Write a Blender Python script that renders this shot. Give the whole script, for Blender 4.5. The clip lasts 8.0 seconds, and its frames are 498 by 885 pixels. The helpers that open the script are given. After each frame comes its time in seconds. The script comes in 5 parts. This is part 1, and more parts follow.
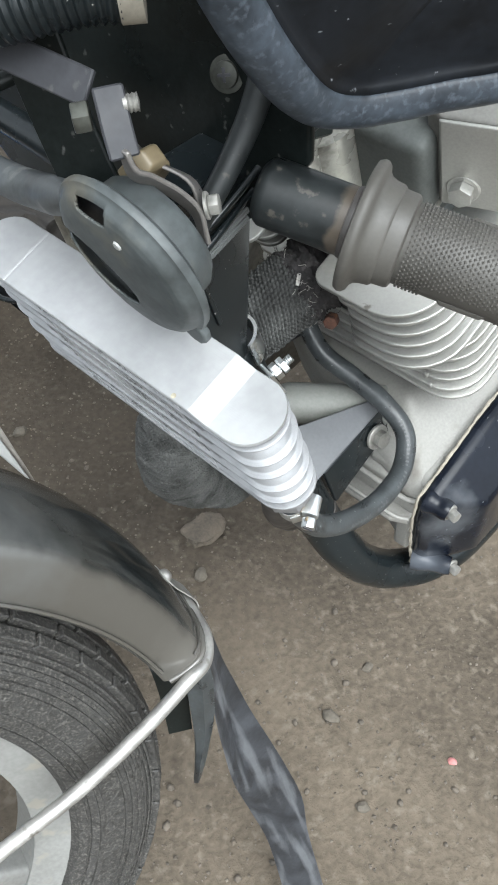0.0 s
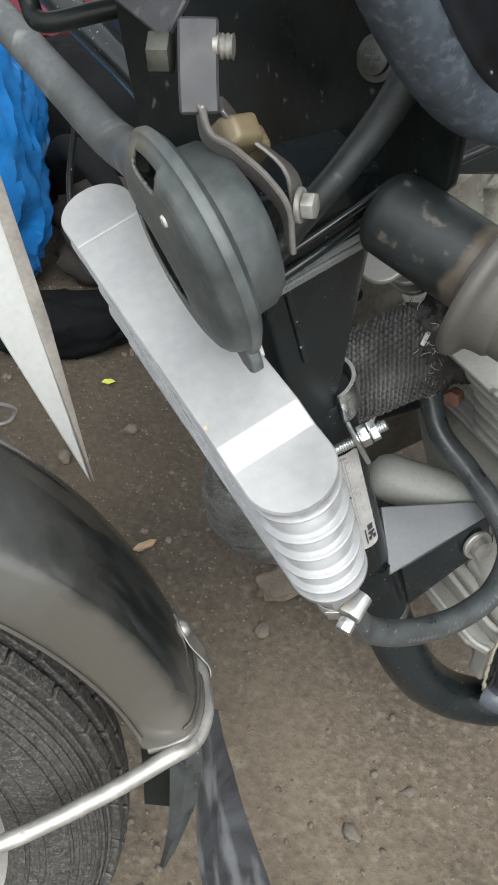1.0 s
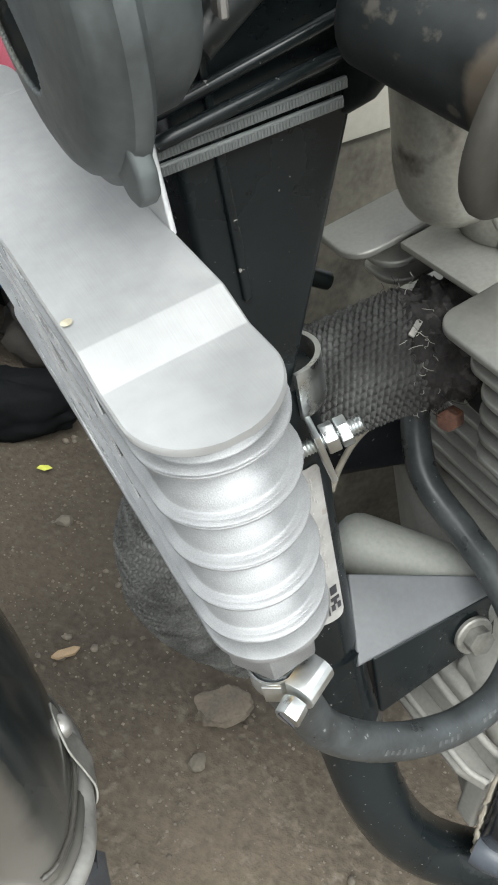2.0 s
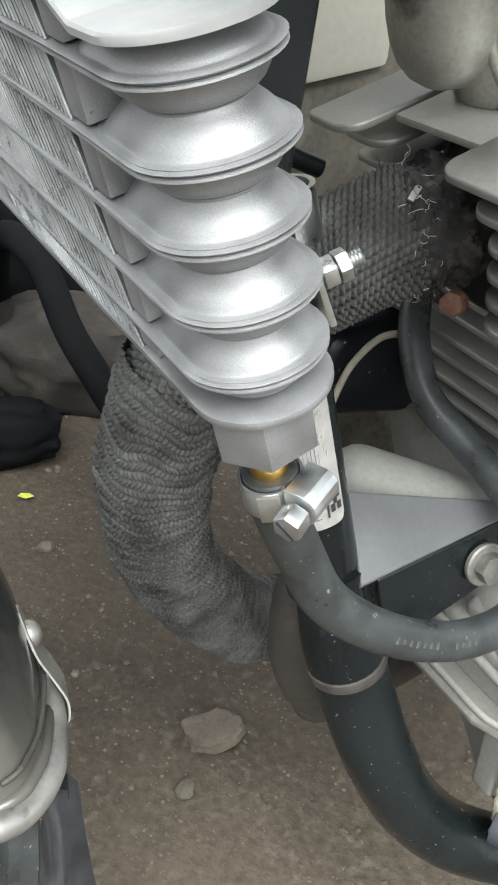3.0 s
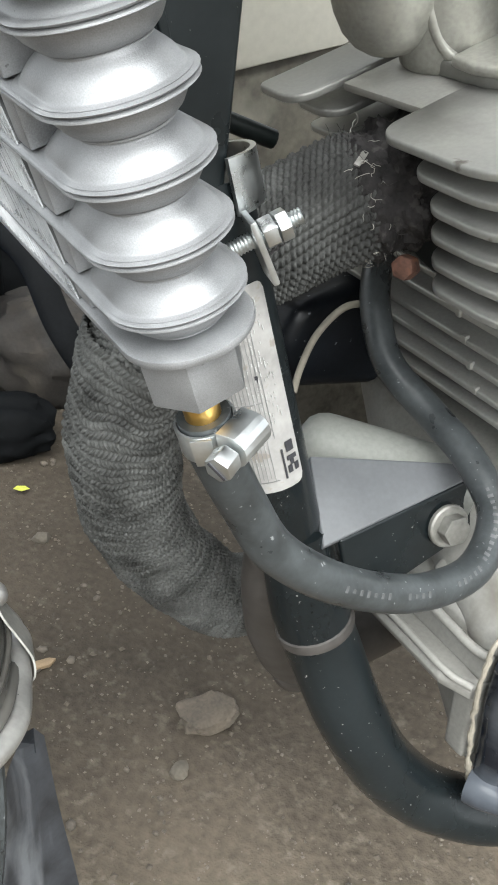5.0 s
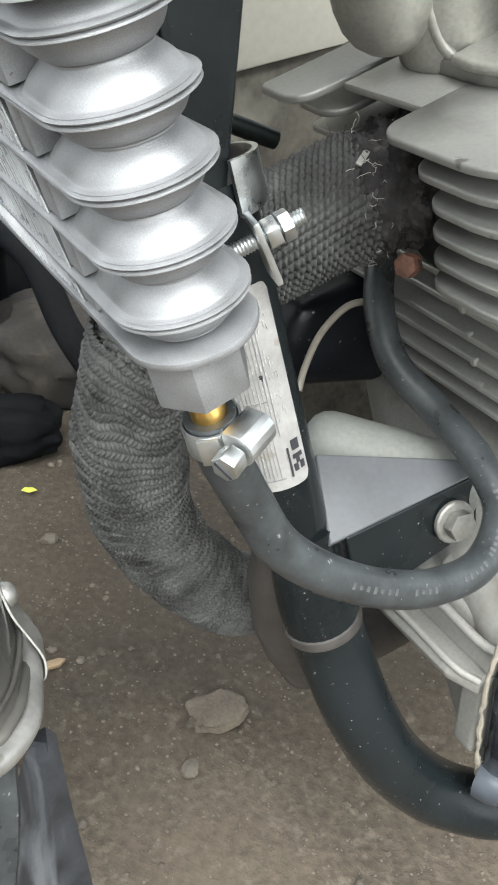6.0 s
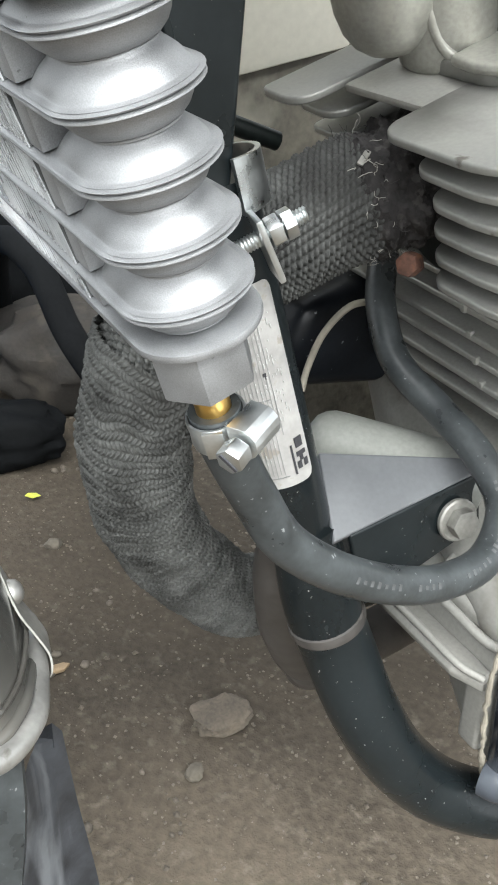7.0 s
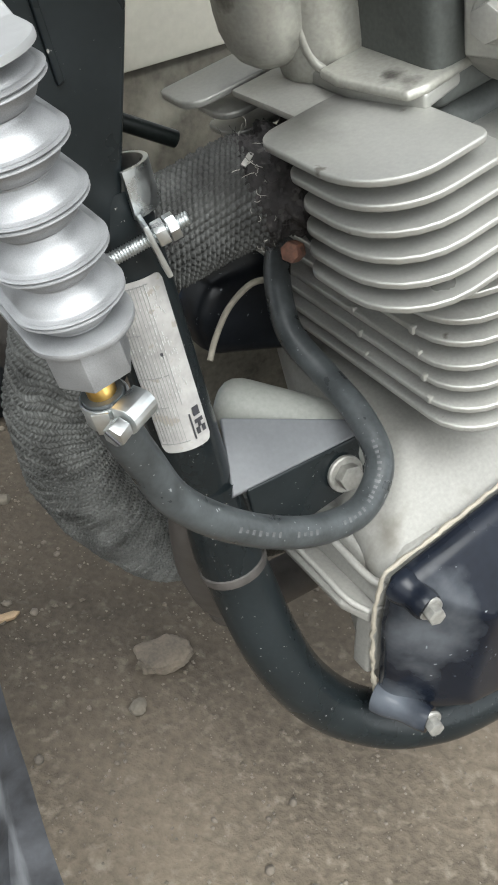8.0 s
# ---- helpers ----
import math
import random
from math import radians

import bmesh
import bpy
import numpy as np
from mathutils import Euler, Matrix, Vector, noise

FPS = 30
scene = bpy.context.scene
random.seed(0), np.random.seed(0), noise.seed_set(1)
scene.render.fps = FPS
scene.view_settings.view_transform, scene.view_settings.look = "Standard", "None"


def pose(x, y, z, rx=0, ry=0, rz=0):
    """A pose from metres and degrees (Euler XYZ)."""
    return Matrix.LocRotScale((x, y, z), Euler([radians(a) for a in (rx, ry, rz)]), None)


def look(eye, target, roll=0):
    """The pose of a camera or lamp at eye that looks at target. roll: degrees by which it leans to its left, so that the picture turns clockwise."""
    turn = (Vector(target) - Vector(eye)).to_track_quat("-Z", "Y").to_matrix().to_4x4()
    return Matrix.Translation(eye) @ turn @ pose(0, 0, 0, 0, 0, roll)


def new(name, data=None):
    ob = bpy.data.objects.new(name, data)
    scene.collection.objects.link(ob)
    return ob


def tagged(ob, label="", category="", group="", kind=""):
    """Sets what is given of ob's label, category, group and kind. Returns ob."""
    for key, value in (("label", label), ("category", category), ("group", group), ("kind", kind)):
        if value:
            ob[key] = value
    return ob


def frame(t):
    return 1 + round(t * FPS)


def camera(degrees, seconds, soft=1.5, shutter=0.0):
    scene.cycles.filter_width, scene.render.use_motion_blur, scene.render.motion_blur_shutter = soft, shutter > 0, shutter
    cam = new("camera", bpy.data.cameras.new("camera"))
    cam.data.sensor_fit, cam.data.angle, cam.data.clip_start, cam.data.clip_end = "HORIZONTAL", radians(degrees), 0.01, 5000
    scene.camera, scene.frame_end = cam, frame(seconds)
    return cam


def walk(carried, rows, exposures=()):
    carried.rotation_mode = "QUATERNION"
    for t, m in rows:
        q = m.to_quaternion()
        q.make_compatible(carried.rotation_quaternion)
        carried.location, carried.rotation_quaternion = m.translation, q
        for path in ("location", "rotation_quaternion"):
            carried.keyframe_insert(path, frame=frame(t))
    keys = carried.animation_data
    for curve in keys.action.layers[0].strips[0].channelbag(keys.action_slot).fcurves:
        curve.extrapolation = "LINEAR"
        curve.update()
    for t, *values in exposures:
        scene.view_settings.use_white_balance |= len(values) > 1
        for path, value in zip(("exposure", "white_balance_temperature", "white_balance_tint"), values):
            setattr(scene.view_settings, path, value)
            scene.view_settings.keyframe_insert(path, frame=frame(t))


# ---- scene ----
cam = camera(32.6, 8.0, 1.9)
PATH = [
    (0, (0.032, 0.033, 0.942), (0.008, 1.289, -0.614), 0.6),
    (0.2, (0.059, 0.059, 0.927), (-0.116, 1.309, -0.624), 0.0),
    (0.3, (0.064, 0.063, 0.923), (-0.181, 1.299, -0.630), 0.0),
    (0.5, (0.067, 0.066, 0.916), (-0.27, 1.284, -0.634), 0.8),
    (0.7, (0.066, 0.081, 0.903), (-0.290, 1.309, -0.635), 2.8),
    (1, (0.066, 0.094, 0.886), (-0.303, 1.364, -0.614), 5.2),
    (1.2, (0.073, 0.102, 0.884), (-0.302, 1.410, -0.581), 6.4),
    (1.5, (0.074, 0.111, 0.868), (-0.307, 1.496, -0.524), 7.9),
    (1.7, (0.071, 0.133, 0.831), (-0.315, 1.565, -0.511), 8.2),
    (2, (0.073, 0.151, 0.757), (-0.32, 1.655, -0.501), 9.2),
    (2.2, (0.086, 0.15, 0.726), (-0.312, 1.7, -0.473), 9.7),
    (3.3, (0.092, 0.128, 0.674), (-0.339, 1.752, -0.411), 8.0),
    (3.5, (0.095, 0.129, 0.676), (-0.338, 1.753, -0.408), 7.8),
    (4, (0.1, 0.125, 0.675), (-0.338, 1.748, -0.409), 7.3),
    (4.5, (0.112, 0.124, 0.671), (-0.328, 1.743, -0.418), 7.2),
    (6, (0.114, 0.122, 0.673), (-0.341, 1.73, -0.425), 5.9),
    (6.5, (0.107, 0.119, 0.671), (-0.357, 1.729, -0.422), 5.6),
    (7, (0.115, 0.118, 0.671), (-0.35, 1.734, -0.413), 5.5),
    (7.3, (0.131, 0.116, 0.674), (-0.332, 1.732, -0.411), 5.4),
    (7.5, (0.143, 0.112, 0.677), (-0.295, 1.735, -0.408), 5.6),
    (7.8, (0.157, 0.102, 0.691), (-0.251, 1.702, -0.441), 6.0),
    (8, (0.148, 0.09, 0.708), (-0.197, 1.671, -0.468), 6.5),
]
walk(cam, [(t, look(eye, target, roll)) for t, eye, target, roll in PATH], [(0.0, 1.51, 6120, 6), (0.5, 1.41, 6350, 6), (1.0, 1.29, 6420, 7), (2.0, 1.42, 6400, 5), (3.5, 1.52, 6430, 6), (4.5, 1.63, 6380, 6), (6.0, 1.73, 6350, 6), (7.3, 1.74, 6340, 6), (7.5, 1.67, 6340, 6), (8.0, 1.56, 6350, 6)])

# ---- world and light: an overcast day ----
world = bpy.data.worlds.new("sky")
scene.world = world
world.use_nodes = True
sky = world.node_tree.nodes.new("ShaderNodeTexSky")
sky.sky_type, sky.sun_disc = "NISHITA", False
sky.sun_elevation, sky.sun_rotation = radians(55), radians(157)
sky.air_density, sky.dust_density = 1.0, 4.0
cloud = world.node_tree.nodes.new("ShaderNodeHueSaturation")
cloud.inputs["Saturation"].default_value = 0.12
world.node_tree.links.new(sky.outputs[0], cloud.inputs["Color"])
world.node_tree.links.new(cloud.outputs[0], world.node_tree.nodes["Background"].inputs[0])
world.node_tree.nodes["Background"].inputs[1].default_value = 0.15
sun = new("sun", bpy.data.lights.new("sun", "SUN"))
sun.data.energy, sun.data.angle, sun.data.color = 1.15, radians(50), (1.0, 0.99, 0.98)
sun.matrix_world = look((1.6, -3.4, 6), (0, 0.4, 0))


# ---- materials ----
def mat(name, col, rough=0.5, metal=0.0, var=0.15, scale=40.0, bump=0.1, bscale=300.0, bdist=0.0006, spots=None, spot_scale=90.0, spot_at=0.72, rvar=0.15, spec=0.5, spot_soft=0.06, stretch=None):
    """A surface with colour variation at two scales, uneven gloss, fine relief and, where given, flecks of dust."""
    m = bpy.data.materials.new(name)
    m.use_nodes = True
    nt = m.node_tree
    n, l = nt.nodes, nt.links
    b = n["Principled BSDF"]
    tc = n.new("ShaderNodeTexCoord")
    big = n.new("ShaderNodeTexNoise")
    big.inputs["Scale"].default_value, big.inputs["Detail"].default_value = scale, 5
    fine = n.new("ShaderNodeTexNoise")
    fine.inputs["Scale"].default_value, fine.inputs["Detail"].default_value = bscale, 4
    l.new(tc.outputs["Object"], big.inputs["Vector"])
    l.new(tc.outputs["Object"], fine.inputs["Vector"])
    mixn = n.new("ShaderNodeMath")
    mixn.operation = "ADD"
    half = n.new("ShaderNodeMath")
    half.operation = "MULTIPLY"
    half.inputs[1].default_value = 0.5
    l.new(fine.outputs["Fac"], half.inputs[0])
    l.new(big.outputs["Fac"], mixn.inputs[0])
    l.new(half.outputs[0], mixn.inputs[1])
    ramp = n.new("ShaderNodeMapRange")
    ramp.inputs[1].default_value, ramp.inputs[2].default_value = 0.45, 1.05
    ramp.inputs[3].default_value, ramp.inputs[4].default_value = 1 - var * 1.4, 1 + var
    l.new(mixn.outputs[0], ramp.inputs[0])
    mul = n.new("ShaderNodeVectorMath")
    mul.operation = "SCALE"
    mul.inputs[0].default_value = col
    l.new(ramp.outputs[0], mul.inputs["Scale"])
    out = mul.outputs[0]
    rr = n.new("ShaderNodeMapRange")
    rr.inputs[1].default_value, rr.inputs[2].default_value = 0.3, 0.7
    rr.inputs[3].default_value, rr.inputs[4].default_value = max(rough - rvar, 0.04), min(rough + rvar, 1)
    l.new(big.outputs["Fac"], rr.inputs[0])
    l.new(rr.outputs[0], b.inputs["Roughness"])
    if spots:
        sp = n.new("ShaderNodeTexNoise")
        sp.inputs["Scale"].default_value, sp.inputs["Detail"].default_value = spot_scale, 6
        if stretch:
            mp = n.new("ShaderNodeMapping")
            mp.vector_type = "TEXTURE"
            mp.inputs["Scale"].default_value, mp.inputs["Rotation"].default_value = stretch[:3], (radians(stretch[3]), 0, 0)
            l.new(tc.outputs["Object"], mp.inputs[0])
        l.new(mp.outputs[0] if stretch else tc.outputs["Object"], sp.inputs["Vector"])
        st = n.new("ShaderNodeMapRange")
        st.inputs[1].default_value, st.inputs[2].default_value = spot_at, spot_at + spot_soft
        l.new(sp.outputs["Fac"], st.inputs[0])
        mx = n.new("ShaderNodeMix")
        mx.data_type = "RGBA"
        mx.inputs[7].default_value = (*spots, 1)
        l.new(st.outputs[0], mx.inputs[0])
        l.new(out, mx.inputs[6])
        out = mx.outputs[2]
    l.new(out, b.inputs["Base Color"])
    b.inputs["Metallic"].default_value = metal
    b.inputs["Specular IOR Level"].default_value = spec
    if bump:
        bp = n.new("ShaderNodeBump")
        bp.inputs["Strength"].default_value, bp.inputs["Distance"].default_value = bump, bdist
        l.new(mixn.outputs[0], bp.inputs["Height"])
        l.new(bp.outputs[0], b.inputs["Normal"])
    return m


def brushed(name, col, rough):
    """Sheet metal with fine scratches along x."""
    m = mat(name, col, rough, 0.65, 0.10, 25, 0.0, 200)
    n, l = m.node_tree.nodes, m.node_tree.links
    tc = n.new("ShaderNodeTexCoord")
    mp = n.new("ShaderNodeMapping")
    mp.inputs["Scale"].default_value = (60, 1800, 60)
    mp.inputs["Rotation"].default_value = (0, 0, 0.9)
    ns = n.new("ShaderNodeTexNoise")
    ns.inputs["Scale"].default_value, ns.inputs["Detail"].default_value = 1.0, 3
    l.new(tc.outputs["Object"], mp.inputs[0])
    l.new(mp.outputs[0], ns.inputs["Vector"])
    bp = n.new("ShaderNodeBump")
    bp.inputs["Strength"].default_value, bp.inputs["Distance"].default_value = 0.12, 0.0004
    l.new(ns.outputs["Fac"], bp.inputs["Height"])
    l.new(bp.outputs[0], n["Principled BSDF"].inputs["Normal"])
    return m


def tinted(m, col, axis_scale, at, r0, r1, wob=0.02, amount=1.0):
    """Lays a stain, dust or other tint over a material: full within r0 of a place in the part's own axes, gone at r1,
    with an uneven edge.
    """
    n, l = m.node_tree.nodes, m.node_tree.links
    b = n["Principled BSDF"]
    old = b.inputs["Base Color"].links[0].from_socket
    tc = n.new("ShaderNodeTexCoord")
    sub = n.new("ShaderNodeVectorMath")
    sub.operation = "SUBTRACT"
    sub.inputs[1].default_value = at
    mul = n.new("ShaderNodeVectorMath")
    mul.operation = "MULTIPLY"
    mul.inputs[1].default_value = axis_scale
    ln = n.new("ShaderNodeVectorMath")
    ln.operation = "LENGTH"
    l.new(tc.outputs["Object"], sub.inputs[0])
    l.new(sub.outputs[0], mul.inputs[0])
    l.new(mul.outputs[0], ln.inputs[0])
    ns = n.new("ShaderNodeTexNoise")
    ns.inputs["Scale"].default_value, ns.inputs["Detail"].default_value = 45, 5
    l.new(tc.outputs["Object"], ns.inputs["Vector"])
    ma = n.new("ShaderNodeMath")
    ma.operation = "MULTIPLY_ADD"
    ma.inputs[1].default_value = wob
    l.new(ns.outputs["Fac"], ma.inputs[0])
    l.new(ln.outputs["Value"], ma.inputs[2])
    mr = n.new("ShaderNodeMapRange")
    mr.inputs[1].default_value, mr.inputs[2].default_value = r0 + wob / 2, r1 + wob / 2
    mr.inputs[3].default_value, mr.inputs[4].default_value = amount, 0.0
    l.new(ma.outputs[0], mr.inputs[0])
    mx = n.new("ShaderNodeMix")
    mx.data_type = "RGBA"
    mx.inputs[7].default_value = (*col, 1)
    l.new(mr.outputs[0], mx.inputs[0])
    l.new(old, mx.inputs[6])
    l.new(mx.outputs[2], b.inputs["Base Color"])
    return m


DUST = (0.34, 0.33, 0.31)
M_ALU = mat("cast_aluminium", (0.290, 0.295, 0.302), 0.47, 0.55, 0.28, 60, 0.30, 3200, 0.0006, (0.12, 0.12, 0.12), 230, 0.735, spot_soft=0.03)
M_SHEET = brushed("brushed_aluminium", (0.395, 0.400, 0.402), 0.60)
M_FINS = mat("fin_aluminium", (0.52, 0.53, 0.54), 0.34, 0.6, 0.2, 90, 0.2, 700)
# fin_aluminium again, darkened: the shade between the fins is in the colour
M_FINWEB = mat("shaded_fin_aluminium", (0.085, 0.088, 0.088), 0.5, 0.4, 0.3, 90, 0.2, 700)
M_HANGER = mat("worn_grey_paint", (0.034, 0.035, 0.039), 0.5, 0, 0.25, 60, 0.15, 300, 0.0005, (0.060, 0.060, 0.060), 140, 0.64, spec=0.3, spot_soft=0.08)
M_RUBBER = mat("black_rubber", (0.040, 0.045, 0.047), 0.38, 0, 0.4, 60, 0.2, 400, 0.0005, (0.20, 0.21, 0.21), 420, 0.685, spot_soft=0.04)
M_GRIP = mat("worn_grey_rubber", (0.052, 0.049, 0.043), 0.55, 0, 0.2, 40, 0.3, 500, 0.0006)
M_PAINT = mat("black_paint", (0.0095, 0.0125, 0.0138), 0.30, 0, 0.25, 20, 0.05, 300, 0.0004, DUST, 420, 0.69, spec=0.30)
M_BAR = tinted(mat("worn_bar_paint", (0.0105, 0.0125, 0.0128), 0.42, 0, 0.4, 45, 0.25, 300, 0.0006, (0.050, 0.047, 0.041), 170, 0.64, spec=0.3, spot_soft=0.08), (0.064, 0.053, 0.041), (0, 0, 1), (0, 0, -0.004), 0.007, 0.010, 0.022, 0.95)
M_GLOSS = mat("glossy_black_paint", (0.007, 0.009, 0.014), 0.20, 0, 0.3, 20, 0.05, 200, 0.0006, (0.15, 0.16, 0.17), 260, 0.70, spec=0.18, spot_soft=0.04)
# paler blue-grey on the cover's front face and lower boss
tinted(M_GLOSS, (0.110, 0.118, 0.128), (1, 1, 0.7), (-0.010, 0.120, 0.372), 0.003, 0.030, 0.05, 0.6)
tinted(M_GLOSS, (0.095, 0.105, 0.120), (1, 1, 1), (-0.010, 0.108, 0.302), 0.004, 0.026, 0.03, 0.8)
M_PLASTIC = mat("black_plastic", (0.0090, 0.0118, 0.0112), 0.40, 0, 0.5, 12, 0.15, 400, 0.0004, (0.060, 0.062, 0.058), 150, 0.655, spec=0.2)
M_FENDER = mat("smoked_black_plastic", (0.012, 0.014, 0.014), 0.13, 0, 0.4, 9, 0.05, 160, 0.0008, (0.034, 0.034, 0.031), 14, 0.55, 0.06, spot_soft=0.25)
tinted(M_FENDER, (0.066, 0.062, 0.054), (0, 1, 0), (0, 0.050, 0), 0.003, 0.008, 0.007, 0.9)
# paler grey over the crown, fading outward
tinted(M_FENDER, (0.090, 0.092, 0.090), (1, 0.8, 1), (-0.216, 0.018, 0.250), 0.020, 0.085, 0.09, 0.6)
tinted(M_FENDER, (0.105, 0.100, 0.090), (1, 1, 1), (-0.308, 0.036, 0.074), 0.008, 0.050, 0.04, 0.75)
M_HORN = mat("grey_black_steel", (0.058, 0.066, 0.067), 0.50, 0.1, 0.35, 55, 0.15, 300, 0.0006, (0.105, 0.098, 0.075), 38, 0.56, spot_soft=0.2)
M_ZINC = mat("zinc_steel", (0.60, 0.62, 0.62), 0.36, 1.0, 0.12, 80, 0.08, 500)
M_SCREW = mat("grimy_olive_screw", (0.052, 0.054, 0.046), 0.5, 0.5, 0.4, 90, 0.2, 400)
M_DULL = mat("dull_steel", (0.26, 0.255, 0.235), 0.5, 0.5, 0.3, 90, 0.2, 400)
M_STEEL = mat("dull_bright_steel", (0.36, 0.353, 0.335), 0.42, 0.7, 0.2, 60, 0.12, 400, 0.0005, (0.20, 0.19, 0.17), 90, 0.62)
M_BRASS = mat("brass", (0.72, 0.46, 0.14), 0.33, 1.0, 0.12, 80, 0.08, 400)
M_ENGINE = mat("silver_grey_engine_paint", (0.38, 0.377, 0.352), 0.42, 0.55, 0.16, 18, 0.12, 600, 0.0004, (0.16, 0.15, 0.13), 70, 0.69)
M_HEADFIN = tinted(mat("sooty_engine_paint", (0.37, 0.368, 0.345), 0.40, 0.55, 0.12, 18, 0.12, 600, 0.0004, (0.16, 0.15, 0.13), 70, 0.69), (0.045, 0.042, 0.040), (1, 1, 1), (0.020, 0.000, -0.020), 0.030, 0.060, 0.035, 0.8)
M_CASE = mat("dull_crankcase_paint", (0.205, 0.201, 0.185), 0.6, 0.15, 0.2, 14, 0.15, 500, 0.0005, (0.13, 0.122, 0.105), 30, 0.60, spot_soft=0.12)
M_LUG = mat("matt_cast_lug", (0.225, 0.23, 0.212), 0.65, 0.1, 0.2, 20, 0.15, 500, 0.0005, (0.2, 0.19, 0.165), 40, 0.62, spot_soft=0.1)
M_DARKCASE = mat("dark_casting_and_shade", (0.085, 0.092, 0.088), 0.55, 0.2, 0.3, 25, 0.2, 500, 0.0005, (0.05, 0.052, 0.05), 45, 0.56, spot_soft=0.14)
M_OILY = mat("oily_engine_paint", (0.36, 0.355, 0.32), 0.38, 0.5, 0.25, 22, 0.15, 500, 0.0005, (0.06, 0.055, 0.048), 45, 0.56, spot_soft=0.14)
M_BRACKET = mat("grey_painted_steel", (0.100, 0.104, 0.110), 0.45, 0.0, 0.15, 30, 0.06, 400)
M_GASKET = mat("gasket_paste", (0.25, 0.228, 0.185), 0.7, 0, 0.2, 120, 0.4, 400, 0.001)
M_TYRE = mat("dusty_tyre_rubber", (0.028, 0.027, 0.025), 0.65, 0, 0.4, 260, 0.8, 700, 0.0012, (0.095, 0.090, 0.080), 560, 0.50, spot_soft=0.22)
M_RIM = mat("dull_alloy", (0.20, 0.20, 0.19), 0.5, 0.3, 0.25, 15, 0.1, 300, 0.0005, (0.24, 0.23, 0.2), 50, 0.60)
M_WHITE = mat("white_plastic", (0.29, 0.295, 0.285), 0.55, 0, 0.12, 12, 0.05, 200, 0.0005, (0.3, 0.28, 0.24), 40, 0.70)
M_PANELSIDE = mat("shaded_white_plastic", (0.17, 0.155, 0.135), 0.6, 0, 0.3, 30, 0.1, 300)
M_STICKER = mat("white_foil", (0.33, 0.322, 0.31), 0.45, 0, 0.2, 70, 0.05, 300, 0.0003, (0.27, 0.25, 0.22), 150, 0.60)
# black of the print; also stands for shade in fin gaps, slots and horn
M_INK_SHADE = mat("ink_and_shade_black", (0.03, 0.03, 0.035), 0.5, 0, 0.1, 100, 0)
M_GREYINK = mat("grey_ink", (0.42, 0.42, 0.41), 0.5, 0, 0.1, 100, 0)
M_LINEINK = mat("line_ink", (0.20, 0.20, 0.20), 0.5, 0, 0.1, 100, 0)
M_PALEINK = mat("pale_print", (0.078, 0.081, 0.083), 0.5, 0, 0.2, 300, 0)
M_OLIVE = mat("olive_brown_plastic", (0.135, 0.108, 0.064), 0.42, 0, 0.2, 60, 0.1, 300)
M_RUST = mat("rusty_bolt", (0.120, 0.058, 0.040), 0.8, 0, 0.5, 120, 0.6, 500, 0.001, (0.20, 0.085, 0.042), 150, 0.55, spot_soft=0.12)
M_STAIN = mat("tan_stain", (0.34, 0.31, 0.23), 0.6, 0, 0.3, 300, 0.2)
M_BLUE = mat("blue_plastic_film", (0.012, 0.115, 0.33), 0.16, 0, 0.35, 14, 0.6, 26, 0.012, (0.14, 0.27, 0.42), 11, 0.57, spot_soft=0.10)
M_RED = mat("red_fabric", (0.20, 0.035, 0.055), 0.8, 0, 0.25, 25, 0.3, 300)
M_WOOD = mat("raw_wood", (0.24, 0.17, 0.10), 0.7, 0, 0.25, 60, 0.3, 400)
M_PINK = mat("dull_pink", (0.36, 0.15, 0.14), 0.7, 0, 0.2, 100, 0.2)
M_CREAM = mat("cream_board", (0.52, 0.50, 0.43), 0.6, 0, 0.12, 8, 0.05, 200)
M_TIE = mat("grey_nylon", (0.16, 0.17, 0.17), 0.4, 0, 0.1, 100, 0)
M_TAPE = mat("brown_tape", (0.055, 0.050, 0.046), 0.55, 0, 0.3, 50, 0.2, 200)
M_SHROUD = mat("scuffed_blue_black_plastic", (0.006, 0.0075, 0.010), 0.40, 0, 0.5, 30, 0.12, 300, 0.0005, (0.15, 0.16, 0.17), 210, 0.685, 0.12, spec=0.25, spot_soft=0.05)
M_LIP = mat("scuffed_blue_grey_plastic", (0.028, 0.035, 0.044), 0.48, 0, 0.5, 60, 0.2, 300, 0.0006, (0.062, 0.073, 0.088), 320, 0.53, 0.12, spec=0.35, spot_soft=0.2)
M_FLAP = mat("scuffed_rubber_sheet", (0.024, 0.026, 0.030), 0.5, 0, 0.4, 60, 0.4, 300, 0.0008, (0.078, 0.082, 0.088), 90, 0.50, spot_soft=0.14, stretch=(1, 1, 9, 19))
M_DIRTYBAR = mat("muddy_grey_paint", (0.064, 0.070, 0.072), 0.58, 0, 0.4, 40, 0.2, 300, 0.0006, (0.17, 0.17, 0.16), 60, 0.60, spot_soft=0.14)
M_GREYSTEEL = mat("grey_spring_steel", (0.18, 0.17, 0.16), 0.42, 0.5, 0.2, 60, 0.1, 400)
M_SACK = mat("dark_dirty_sacking", (0.006, 0.0065, 0.007), 0.8, 0, 0.4, 20, 0.3, 200, 0.002, spec=0.05)
M_BROWNSACK = mat("dirty_brown_sacking", (0.018, 0.015, 0.012), 0.85, 0, 0.5, 22, 0.4, 200, 0.002, (0.036, 0.030, 0.023), 24, 0.57, spot_soft=0.12)
M_BACKDROP = mat("mottled_brown_backdrop", (0.135, 0.124, 0.100), 0.8, 0, 0.5, 22, 0.4, 200, 0.002, (0.30, 0.285, 0.235), 16, 0.55, spot_soft=0.2)
